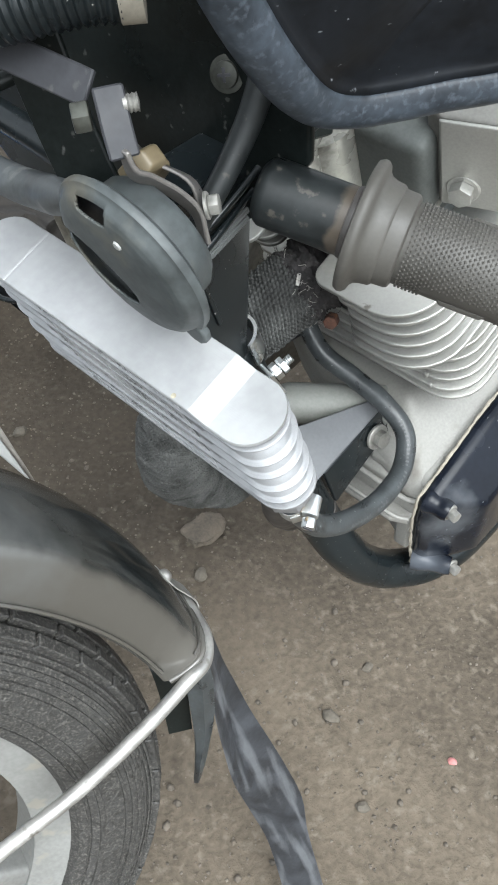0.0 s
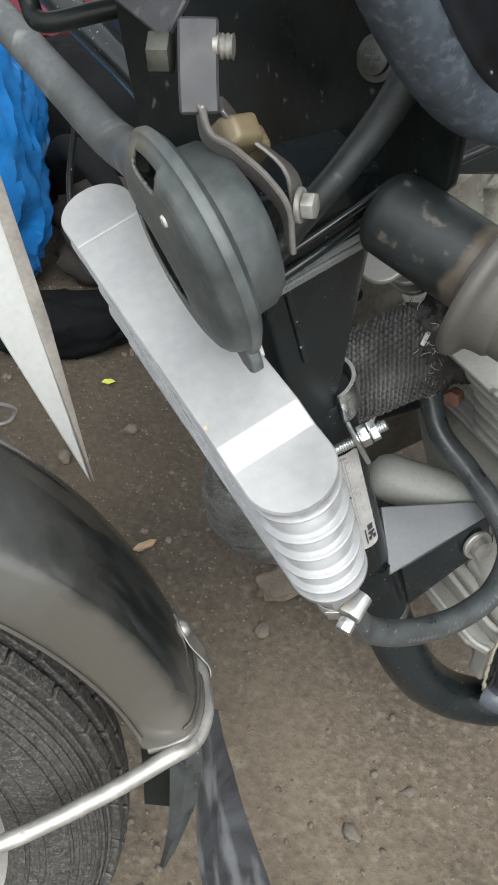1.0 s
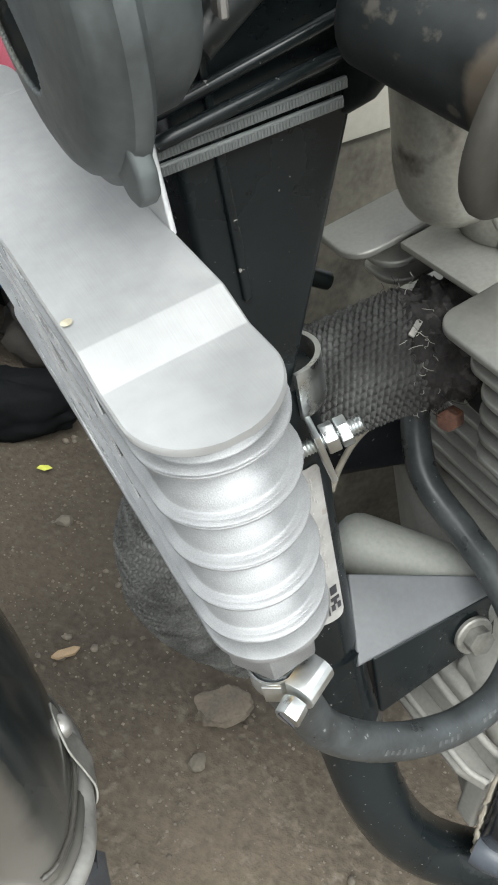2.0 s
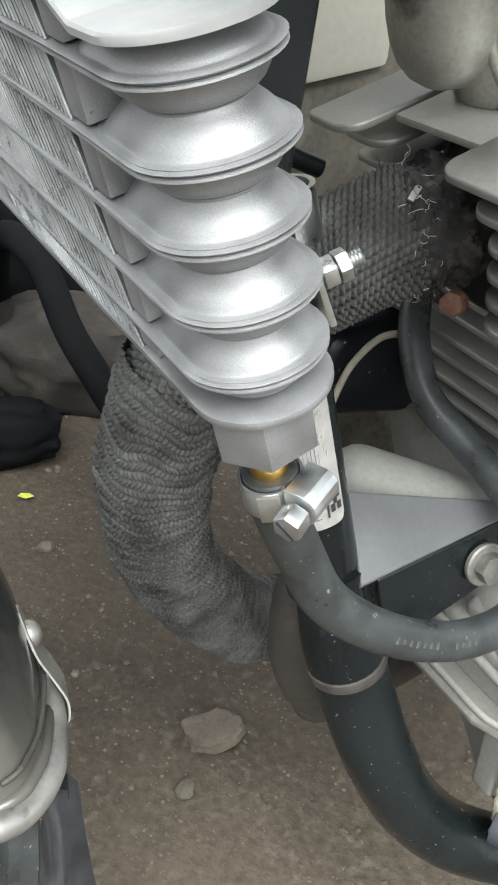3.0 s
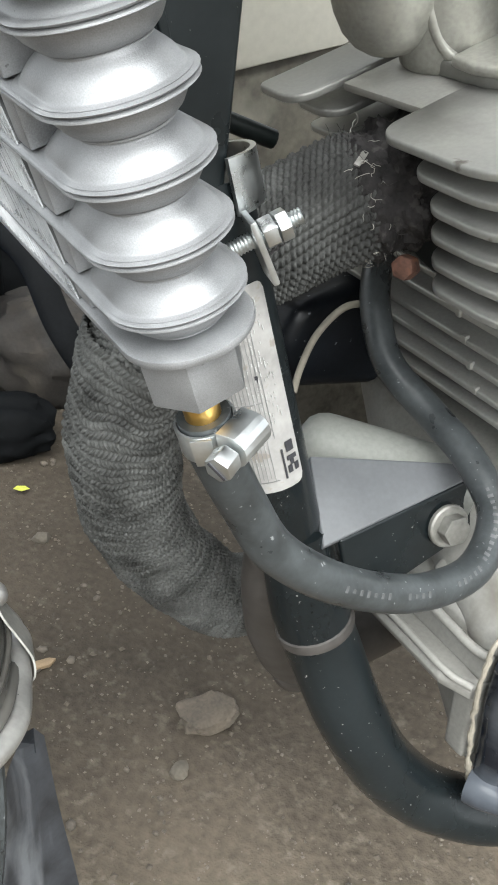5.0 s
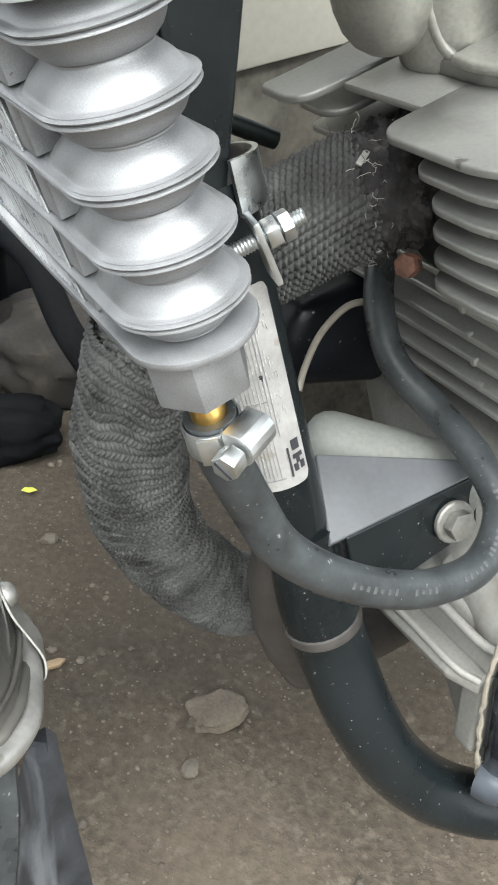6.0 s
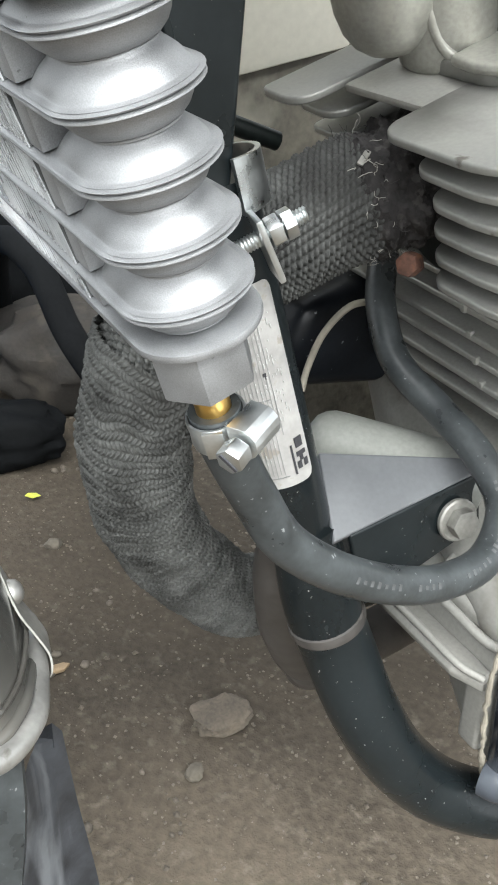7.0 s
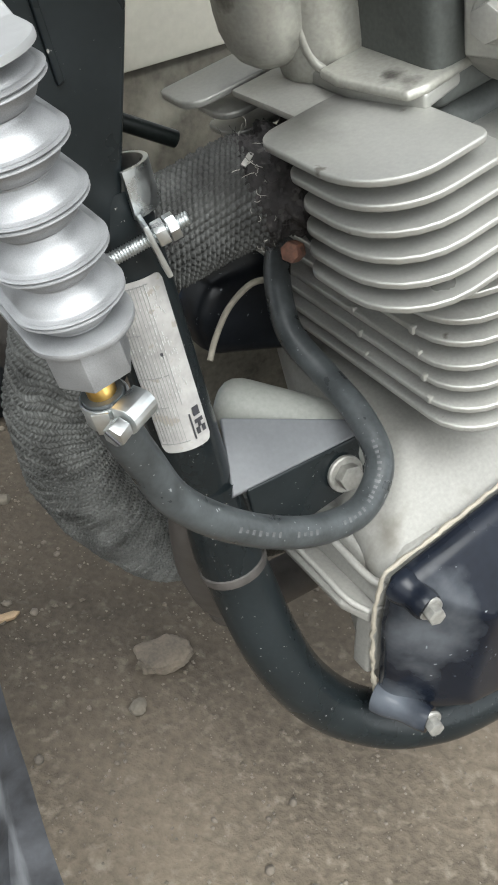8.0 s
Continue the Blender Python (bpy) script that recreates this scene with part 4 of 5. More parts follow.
# added block; its black stands for the dark space under the panel
part("rubber_boot", hull([(a, b, z) for a, b, z in ((0.082, -0.034, 0.700), (0.080, 0.006, 0.698), (0.040, 0.014, 0.692), (0.035, -0.030, 0.694), (0.074, -0.030, 0.720), (0.072, 0.000, 0.718), (0.045, 0.006, 0.716), (0.042, -0.026, 0.718))], 0.006), M_PLASTIC, bike, "added black block filling the dark space over the head")
part("clutch_cable", tube([(0.092, 0.004, 0.727), (0.098, 0.016, 0.727), (0.110, 0.023, 0.721), (0.126, 0.023, 0.712), (0.168, 0.019, 0.691), (0.176, 0.018, 0.687)], 0.0019, 12, 6), M_PAINT, bike, "black cable")
part("clutch_cable", tube([(0.070, 0.026, 0.722), (0.095, 0.022, 0.714), (0.118, 0.020, 0.703), (0.142, 0.022, 0.695), (0.170, 0.022, 0.684), (0.176, 0.021, 0.681)], 0.0020, 12, 6), M_PAINT, bike, "black cable")
part("crash_bar", tube([(0.206, -0.002, 0.734), (0.192, -0.04, 0.712), (0.186, -0.08, 0.699), (0.185, -0.13, 0.697), (0.185, -0.189, 0.697), (0.186, -0.32, 0.697)], lambda s: 0.0088 * min(1.0, 0.45 + 7 * s), 18, 6), M_DIRTYBAR, bike, "grey painted tube caked with mud")
part("bent_rod", tube([(0.214, -0.086, 0.815), (0.214, -0.081, 0.775), (0.2145, -0.074, 0.759), (0.213, -0.065, 0.755), (0.195, -0.055, 0.760), (0.175, -0.045, 0.766)], 0.0036, 12, 6), M_PLASTIC, bike, "bent black rod")
part("frame_tube", tube([(0.160, -0.06, 0.705), (0.155, -0.12, 0.703), (0.155, -0.19, 0.703), (0.156, -0.33, 0.703)], 0.008, 16, 6), M_PAINT, bike)
part("cable_loop", tube([bk(-0.245, 0.395, 0.462), bk(-0.226, 0.412, 0.462), bk(-0.208, 0.423, 0.457), bk(-0.200, 0.427, 0.450), bk(-0.204, 0.421, 0.442), bk(-0.216, 0.414, 0.442), bk(-0.232, 0.405, 0.447)], 0.0017, 10, 6), M_GREYSTEEL, bike, "looped grey cable end")
part("thin_cable", tube([(0.165, -0.17, 0.66), (0.175, -0.165, 0.62), (0.180, -0.14, 0.59), (0.175, -0.11, 0.595), (0.170, -0.09, 0.615)], 0.0018, 10, 6), M_PAINT, bike, "thin black cable")
part("wire", tube([(-0.008, -0.038, 0.506), (0.004, -0.045, 0.502), (0.016, -0.048, 0.488), (0.024, -0.047, 0.471), (0.03, -0.042, 0.461)], 0.0018, 10, 6), M_GASKET, bike, "thin pale wire")
bm = slab([(x, y) for x, y in ((0, 0), (0.16, 0.03), (0.16, 0.20), (-0.02, 0.20), (-0.03, 0.05))], 0.012, 0.005)
part("far_cover", bm, M_CREAM, bike, "cream side cover", m=frame_of((0.085, -0.165, 0.570), (-1, 0, 0), (0, 1, 0.1)))
# added sheet; its mottled brown stands for shaded ground behind the bike
part("muddy_skirt", slab([(-0.02, 0.060), (0.33, 0.030), (0.33, -0.31), (0.14, -0.31), (0.10, -0.17), (0.0, -0.05)], 0.010, 0.004), M_BACKDROP, bike, "added mottled brown sheet standing for shaded ground", m=frame_of((0.085, -0.172, 0.570), (-1, 0, 0), (0, 1, 0.1)))
part("brace", tube([(0.110, -0.065, 0.602), (0.085, -0.061, 0.594), (0.050, -0.056, 0.582)], 0.0042, 12, 4), M_PLASTIC, bike)
w = [bk(*q) for q in ((-0.147, 0.428, 0.395), (-0.222, 0.498, 0.472), (-0.290, 0.562, 0.543), (-0.36, 0.545, 0.54), (-0.242, 0.481, 0.463))]
back = (w[2] - w[0]).cross(w[4] - w[0]).normalized() * 0.004
part("white_panel", hull([*w, *[q + back for q in w]], 0.0015), M_WHITE, bike, "pointed white plastic panel with worn edges")
s0, s1, s2 = w[0], w[1], w[2]
side = INV.to_3x3() @ Vector((0.0103, 0.0038, 0.0007))
# side face of the same white plastic; its shade is in the colour
part("panel_side", hull([s0, s1, s2, s0 + side * 0.3 + back, s1 + side + back, s2 + side + back, s1 + back * 2, s2 + back * 2], 0.001), M_PANELSIDE, bike, "side of the white panel with its shade in the grey-brown colour")

part("right_cover", hull([(a, b, z) for b in (-0.085, -0.055) for a, z in ((0.024, 0.500), (0.032, 0.478), (0.020, 0.452), (-0.05, 0.440), (-0.09, 0.47), (-0.05, 0.512))], 0.010), M_SHROUD, bike, "black engine cover")

# ---- data plate on the downtube ----
DT = (LOW - TOP).normalized()
plate_m = BIKE @ frame_of(TOP.lerp(LOW, 0.5), (0.18, 0.29, 0.05), DT)
plate = None


def on_tube(u0, u1, a0, a1, lift, n=8, corner=0.0):
    """A patch on the tube: along it from u0 to u1, round it from a0 to a1 degrees, with rounded corners."""
    bm = bmesh.new()
    rows = []
    for k in range(n + 1):
        t = radians(a0 + (a1 - a0) * k / n)
        near = min(k, n - k) / n * radians(abs(a1 - a0)) * 0.017
        cut = corner - math.sqrt(corner ** 2 - (corner - near) ** 2) if near < corner else 0.0
        rows.append([[bm.verts.new(((0.0166 + h) * math.cos(t), (0.0166 + h) * math.sin(t), u)) for u in (u0 + cut, u1 - cut)] for h in (lift, lift + 0.0003)])
    for p, q in zip(rows, rows[1:]):
        for h in (0, 1):
            bm.faces.new((p[h][0], p[h][1], q[h][1], q[h][0]))
        for e in (0, 1):
            bm.faces.new((p[0][e], q[0][e], q[1][e], p[1][e]))
    for r in (rows[0], rows[-1]):
        bm.faces.new((r[0][0], r[0][1], r[1][1], r[1][0]))
    return bm


plate = tagged(finish("data_plate", on_tube(-0.012, 0.076, -50, 34, 0.0004, 28, 0.0035), M_STICKER, m=plate_m), "worn white foil data plate with ruled lines on downtube", "label")
for k in range(11):
    part("ruled_line", on_tube(-0.010, 0.071 - 0.002 * (k % 2) - (0.020 if k > 8 else 0), 31.2 - 5.0 * k, 31.9 - 5.0 * k, 0.0009, 1), M_LINEINK, plate)
for u, a, b in ((-0.0095, 31, -24), (0.012, 31, 6), (0.034, 31, -14), (0.050, 31, 1), (0.0705, 31, -14)):
    part("ruled_line", on_tube(u, u + 0.0002, b, a, 0.0009, 8), M_LINEINK, plate)
rng = random.Random(11)
for k in range(190):
    a = 27.5 - 4.8 * rng.randrange(8) + rng.uniform(-0.3, 0.3) if k < 80 else -10 - rng.choice((3, 7, 11, 15, 19, 23, 27)) + rng.uniform(-0.4, 0.4)
    u = rng.uniform(-0.010, 0.064 if k < 80 else 0.045)
    part("print_bar", on_tube(u, u + rng.uniform(0.0005, 0.0015), a + 1.0, a + 2.1, 0.0009, 1), M_GREYINK, plate)
part("ink_square", on_tube(0.0545, 0.0592, -41, -30, 0.0011, 2), M_INK_SHADE, plate)
part("ink_mark", on_tube(0.0612, 0.0632, -43, -29, 0.0011, 2), M_INK_SHADE, plate)
part("ink_mark", on_tube(0.0632, 0.0656, -38, -33, 0.0011, 2), M_INK_SHADE, plate)
part("ink_mark", on_tube(0.0656, 0.0690, -34, -28, 0.0011, 2), M_INK_SHADE, plate)
part("ink_mark", on_tube(0.0656, 0.0690, -44, -38, 0.0011, 2), M_INK_SHADE, plate)
part("ink_mark", on_tube(0.0570, 0.0710, -25, -22.5, 0.0011, 2), M_INK_SHADE, plate)
part("scuff", on_tube(0.0225, 0.0240, -15, -11, 0.0011, 2), M_INK_SHADE, plate)
part("scuff", on_tube(0.0232, 0.0250, -14.2, -13, 0.0012, 2), M_INK_SHADE, plate)

# ---- oil cooler; its axes: x along it to the near end, y to the rear, z up through the plates ----
cx, cz = Vector((0.7555, -0.6549, 0.0188)), Vector((-0.2284, -0.2363, 0.9445))
COOLER = frame_of((0.0272, 0.2808, 0.6577), cx, cz)
cooler = thing("oil_cooler", COOLER, "silver aluminium stacked-plate oil cooler with a bent top plate", "oil cooler")
W0, FAR = 0.0174, -0.170
PITCH = 0.0159
LEVELS = [-0.0074 - PITCH * k for k in range(5)]
BOTTOM = -0.0813

bm = bmesh.new()
xs = [W0 * math.sin(t) for t in np.linspace(math.pi / 2, 0, 12)] + [-0.0100, -0.0107, -0.0203, -0.0211, -0.04, -0.07, -0.10, -0.14, FAR + 0.0185, FAR + 0.0172, FAR + 0.0168, FAR + 0.0160, FAR + 0.0157, FAR + 0.0140] + [FAR - W0 * math.sin(t) for t in np.linspace(0, math.pi / 2, 12)]
prev = None
for x in xs:
    x = float(x)
    wy = W0 * 1.01
    if x > 0:
        wy = math.sqrt(max(wy * wy - x * x, 1e-8))
    elif x < FAR:
        wy = math.sqrt(max(wy * wy - (x - FAR) ** 2, 1e-8))
    lift = 0.0 if x >= -0.0104 else 0.0046 * min((-0.0104 - x) / 0.0102, 1) if x > FAR + 0.03 else 0.0046 if x > FAR + 0.0166 else 0.0041 if x > FAR + 0.0158 else 0.0043
    sag = 0.0004 * math.sin(x * 60)
    cur = [bm.verts.new((x, s * wy, lift + h + sag)) for s, h in ((-1, 0.0004), (-0.97, 0.0010), (0.97, 0.0010), (1, 0.0004), (1, -0.0010), (-1, -0.0010))]
    if prev:
        for k in range(6):
            bm.faces.new((prev[k], prev[(k + 1) % 6], cur[(k + 1) % 6], cur[k]))
    else:
        bm.faces.new(cur)
    prev = cur
bm.faces.new(prev[::-1])
top_plate = part("top_plate", bm, M_SHEET, cooler, "brushed aluminium sheet with bent ends")
part("tab", hull([(x, y, z) for x, z in ((-0.074, 0.004), (-0.046, 0.004), (-0.052, 0.012), (-0.057, 0.022), (-0.066, 0.022), (-0.070, 0.012)) for y in (0.0168 + 0.22 * (z - 0.004), 0.0184 + 0.22 * (z - 0.004))], 0.0005), M_SHEET, cooler, "upturned sheet lug")
part("dirt_spot", lathe([(0, 0.00006), (0.0010, 0.00006), (0.0014, 0), (0, -0.0002)], 12), M_STAIN, top_plate, m=pose(-0.031, -0.0155, 0.0057))


def loft(x0, x1, rows):
    """A closed shape of rounded-end outlines, each with its own radius and height."""
    bm = bmesh.new()
    prev = None
    for r, h, *slide in rows:
        s = slide[0] if slide else 0.0
        cur = [bm.verts.new((x, y, h)) for x, y in stadium(x0 - max(s, 0.0), x1 - min(s, 0.0), r)]
        if prev:
            for k in range(len(cur)):
                bm.faces.new((prev[k], prev[(k + 1) % len(cur)], cur[(k + 1) % len(cur)], cur[k]))
        else:
            bm.faces.new(cur[::-1])
        prev = cur
    bm.faces.new(prev)
    return bm


RIM = [(W0 - 0.004, -0.0012), (W0 - 0.0006, -0.0011), (W0, -0.0008), (W0 - 0.0001, -0.0004), (W0 - 0.0010, 0.0), (W0 - 0.0001, 0.0004), (W0 + 0.0001, 0.0007), (W0 - 0.0006, 0.0010), (W0 - 0.004, 0.0012)]
BOWL = [(0.0099, -0.0081), (0.0105, -0.0080), (0.0105, -0.0076), (0.0103, -0.0074), (0.0114, -0.0069), (0.0128, -0.0057), (0.0139, -0.0040), (0.0146, -0.0020), (0.0148, 0.0)]
DOME = [(0.0160, 0.0004), (0.0166, 0.0012), (0.0158, 0.0015), (0.0152, 0.0016), (0.0149, 0.0019), (0.0145, 0.0026), (0.0140, 0.0034), (0.0133, 0.0043), (0.0125, 0.0052), (0.0116, 0.0061), (0.0108, 0.0069), (0.0102, 0.0076), (0.0099, 0.0083)]


def tube_plate(z, top, share=None):
    """One stamped plate: a rim of two leaves with a domed cup at either end."""
    m = pose(0.0003 * math.sin(z * 999), 0.0003 * math.cos(z * 777), z, 0, 0, 0.3 * math.sin(z * 555))
    if share:
        q = share.copy()
        scene.collection.objects.link(q)
        q.matrix_basis = m
        for c in share.children:
            d = c.copy()
            scene.collection.objects.link(d)
            d.parent = q
        return q
    q = part("tube_plate", loft(FAR, 0, RIM), M_ALU, cooler, "stamped aluminium plate with domed end cups", m=m)
    for x0, x1, way in ((-0.0085, -0.0004, 1), (FAR + 0.0004, FAR + 0.0085, -1)):
        part("end_cup", loft(x0, x1, BOWL + [(r, h * top, way * 0.0060 * max(0.0, 1 - h / 0.0076) ** 0.8) for r, h in DOME]), M_ALU, q)
    return q


tube_plate(LEVELS[0], 0.70)
base = tube_plate(LEVELS[1], 1.0)
for z in LEVELS[2:]:
    tube_plate(z, 1.0, base)
part("bottom_plate", slab(stadium(FAR, 0, W0 - 0.0002), 0.0024, 0.0007, pose(0, 0, BOTTOM + 0.0012)), M_ALU, cooler, "flat aluminium bottom plate")


def corrugated(z0, z1, lean, th, sides):
    """Cooling fins between two plates: thin walls that lean back, each a little out of line with the next, from depth to depth."""
    verts, faces = [], []
    x = -0.0352
    while x > FAR + 0.0312:
        jog, bow = 0.0002 * math.sin(x * 7000), 0.0004 * math.sin(x * 4100)
        for y0, y1 in sides:
            s = len(verts)
            for yy in (y0, y1):
                for xx, zz in ((x + lean, z0), (x, z1)):
                    verts.extend([(xx + jog + th, yy + bow, zz), (xx + jog - th, yy + bow, zz)])
            faces.extend([tuple(s + i for i in f) for f in ((0, 1, 3, 2), (6, 7, 5, 4), (0, 2, 6, 4), (1, 5, 7, 3), (0, 4, 5, 1), (2, 3, 7, 6))])
        x -= 0.0030
    me = bpy.data.meshes.new("corrugated_fin")
    me.from_pydata(verts, [], faces)
    bm = bmesh.new()
    bm.from_mesh(me)
    bpy.data.meshes.remove(me)
    return bm


gaps = list(zip([0.0036, *[z - 0.0012 for z in LEVELS]], [LEVELS[0] + 0.0013, *[z + 0.0013 for z in LEVELS[1:]], BOTTOM + 0.0012]))
for i, (hi, lo) in enumerate(gaps):
    lean = 0.0046 if i % 2 else 0.0040
    tagged(part("corrugated_fin", corrugated(lo, hi, lean, 0.00022, ((-0.0162, 0.0162),)), M_FINWEB, cooler, "folded aluminium cooling fins with the shade between them in the colour", smooth=False), kind="stuff")
    tagged(part("fin_edge", corrugated(lo, hi, lean, 0.00029, ((-0.0166, -0.0162), (0.0162, 0.0166))), M_FINS, cooler, "front edges of the fins in the lighter colour", smooth=False), kind="stuff")
    # black sheets standing for the shade deep between the fins
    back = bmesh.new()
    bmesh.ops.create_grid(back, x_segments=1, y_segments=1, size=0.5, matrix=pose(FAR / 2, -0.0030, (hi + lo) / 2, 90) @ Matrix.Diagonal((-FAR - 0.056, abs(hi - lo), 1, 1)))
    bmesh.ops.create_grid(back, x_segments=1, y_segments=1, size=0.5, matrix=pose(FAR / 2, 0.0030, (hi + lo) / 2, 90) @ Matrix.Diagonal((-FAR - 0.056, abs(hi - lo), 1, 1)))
    part("core", back, M_INK_SHADE, cooler, smooth=False)
    for x in (-0.0274, FAR + 0.0274):
        part("end_block", box((0.0100, 0.0314, abs(hi - lo) - 0.0008), 0.0006, pose(x, 0, (hi + lo) / 2)), M_ALU, cooler)
NECK = Vector((-0.0012, -0.0022, 0))
fitting = part("hex_fitting", hexagon(0.0136, 0.0168, 0.0009), M_ALU, cooler, "cast aluminium hex fitting", m=pose(-0.0004, -0.0010, BOTTOM - 0.0012, 180, 0, -math.degrees(0.46) - 60))
part("hose_barb", lathe([(0, 0), (0.0062, 0), (0.0066, 0.001), (0.0066, 0.0024), (0.0050, 0.0034), (0.0050, 0.022), (0, 0.022)], 24), M_BRASS, cooler, "brass hose barb", m=pose(NECK.x, NECK.y, BOTTOM - 0.0190, 180))

# ---- oil hose, its clamp ----
CL = COOLER @ (NECK + Vector((0, 0, BOTTOM - 0.0285)))
down = -cz
HOSE = [CL, CL + down * 0.006, CL + down * 0.014, (0.060, 0.320, 0.517), (0.070, 0.328, 0.496), (0.086, 0.342, 0.478), (0.104, 0.362, 0.462), (0.122, 0.386, 0.450), (0.137, 0.413, 0.446), (0.1395, 0.437, 0.457), (0.124, 0.456, 0.469), (0.101, 0.473, 0.478), (0.077, 0.487, 0.490), (0.063, 0.505, 0.509), (0.058, 0.520, 0.530)]
hose_path = [Vector(q) for q in HOSE]
bm = tube(hose_path, 0.0074, 28, 8, caps=False)
rim0 = [e for e in bm.edges if e.is_boundary and (e.verts[0].co - CL).length < 0.012]
r = bmesh.ops.extrude_edge_only(bm, edges=rim0)
for v in [g for g in r["geom"] if isinstance(g, bmesh.types.BMVert)]:
    v.co = CL + (v.co - CL) * 0.68
hose = tagged(finish("oil_hose", bm, M_RUBBER), "black rubber oil hose looped beside the engine", "hose")
# faint printed lettering along the loop, as plain bars
dense = spline(hose_path, 8)
k = 0
for i in range(41, 76):
    a, b = dense[i], dense[min(i + 1, len(dense) - 1)]
    d = b - a
    if d.length < 1e-4 or i in (48, 49, 54, 55, 56, 57, 63):
        continue
    out = (Vector((0.15, 0.10, 0.66)) - a)
    out = (out - out.dot(d.normalized()) * d.normalized()).normalized()
    part("print_bar", box((d.length * 0.42, 0.0014 + 0.0005 * (i % 3), 0.0002), 0), M_PALEINK, hose, smooth=False, m=frame_of(a + out * 0.0074, d, out))

CLAMP = COOLER @ pose(NECK.x, NECK.y, BOTTOM - 0.0345)
clamp = thing("hose_clamp", CLAMP, "bright steel worm-screw hose clamp on the oil hose", "hose clamp")
part("band", lathe([(0.0078, -0.0045), (0.0085, -0.0045), (0.0087, -0.0035), (0.0084, 0.0), (0.0087, 0.0035), (0.0085, 0.0045), (0.0078, 0.0045), (0.0078, -0.0045)], 36), M_ZINC, clamp)
AIM = 27
part("slot_plate", box((0.0012, 0.0060, 0.0088), 0.0004, pose(0, 0, 0, 0, 0, AIM - 62) @ pose(0.0090, 0, 0)), M_ZINC, clamp)
part("screw_housing", hull([(0.0075, y, z) for y in (-0.0058, 0.0068) for z in (-0.0052, 0.0052)] + [(0.0116 + 0.0046 * math.cos(t), y, 0.0050 * math.sin(t)) for y in (-0.0055, 0.0064) for t in np.linspace(-1.6, 1.6, 9)], 0.0006), M_ZINC, clamp, m=pose(0, 0, 0, 0, 0, AIM) @ pose(0, 0, 0, -4))
sm = pose(0, 0, 0, 0, 0, AIM) @ pose(0, 0, 0, -4) @ frame_of((0.0116, -0.0070, 0.0), (0, 0, 1), (0.05, -1, -0.05))
screw2 = part("worm_screw", hexagon(0.0042, 0.0060, 0.0006), M_ZINC, clamp, "hexagon screw head with a slot", m=sm)
part("slot", box((0.0062, 0.0010, 0.0006), 0), M_INK_SHADE, clamp, smooth=False, m=sm @ pose(0, 0, 0.0061, 0, 0, 40))

# ---- pipe clamp round the downtube, with its bolt ----
PC = TOP.lerp(LOW, 0.32)
saddle = thing("pipe_clamp", BIKE @ frame_of(PC, (1, 0, 0), DT), "zinc-plated clamp round the downtube with bolt", "clamp")
bm = bmesh.new()
rows = []
for k in range(25):
    t = radians(118 + 150 * k / 24)
    rows.append([bm.verts.new((rr * math.cos(t), rr * math.sin(t), u)) for rr, u in ((0.0186, -0.009 - 0.004 * k / 24), (0.0206, -0.009 - 0.004 * k / 24), (0.0206, 0.006), (0.0186, 0.006))])
for a, b in zip(rows, rows[1:]):
    for j in range(4):
        bm.faces.new((a[j], a[(j + 1) % 4], b[(j + 1) % 4], b[j]))
bm.faces.new(rows[0])
bm.faces.new(rows[-1][::-1])
part("band", bm, M_ZINC, saddle)
BOLT_AT, BOLT_DIR = INV @ Vector((0.042, 0.382, 0.579)), (INV.to_3x3() @ Vector((0.72, 0.52, 0.46))).normalized()
to_saddle = frame_of(PC, (1, 0, 0), DT).inverted()
bolt_m = to_saddle @ frame_of(BOLT_AT, (0, 0, 1), BOLT_DIR)
part("ear", box((0.024, 0.012, 0.0024), 0.0009, pose(-0.004, 0, -0.006)), M_ZINC, saddle, m=bolt_m)
part("threaded_bolt", lathe([(0, -0.036), (0.0028, -0.036)] + [(0.0030 if k % 2 else 0.0025, -0.036 + 0.0006 * k) for k in range(78)] + [(0.0022, 0.0108), (0, 0.0110)], 16), M_ZINC, saddle, m=bolt_m)
part("nut", hexagon(0.0058, 0.0048, 0.0006), M_ZINC, saddle, m=bolt_m @ pose(0, 0, -0.0040))
part("nut", hexagon(0.0056, 0.0042, 0.0006), M_ZINC, saddle, m=bolt_m @ pose(0, 0, 0.0014, 0, 0, 22))

# ---- horn; its axes: z out of its face ----
HORN = BIKE @ frame_of((0.203, 0.029, 0.719), (0.1732, -0.6927, 0.7005), (0.9622, -0.0338, -0.2713))
horn = thing("horn", HORN, "round grey-black steel disc horn hung on a spring bracket", "horn")
prof = [(0.0, -0.022), (0.014, -0.022), (0.018, -0.021), (0.026, -0.018), (0.0290, -0.014), (0.0300, -0.005), (0.037, -0.003), (0.0398, -0.001), (0.0402, 0.001), (0.0396, 0.0025), (0.0375, 0.0035), (0.0362, 0.0060), (0.0340, 0.0076), (0.0315, 0.0085), (0.0285, 0.0091), (0.0245, 0.0096), (0.018, 0.0100), (0.008, 0.0103), (0, 0.0104)]
fine = prof[:13]
for a, b in zip(prof[12:], prof[13:]):
    fine.extend([(a[0] + (b[0] - a[0]) * k / 8, a[1] + (b[1] - a[1]) * k / 8) for k in range(1, 9)])
bm = lathe(fine, 300)
cut = []
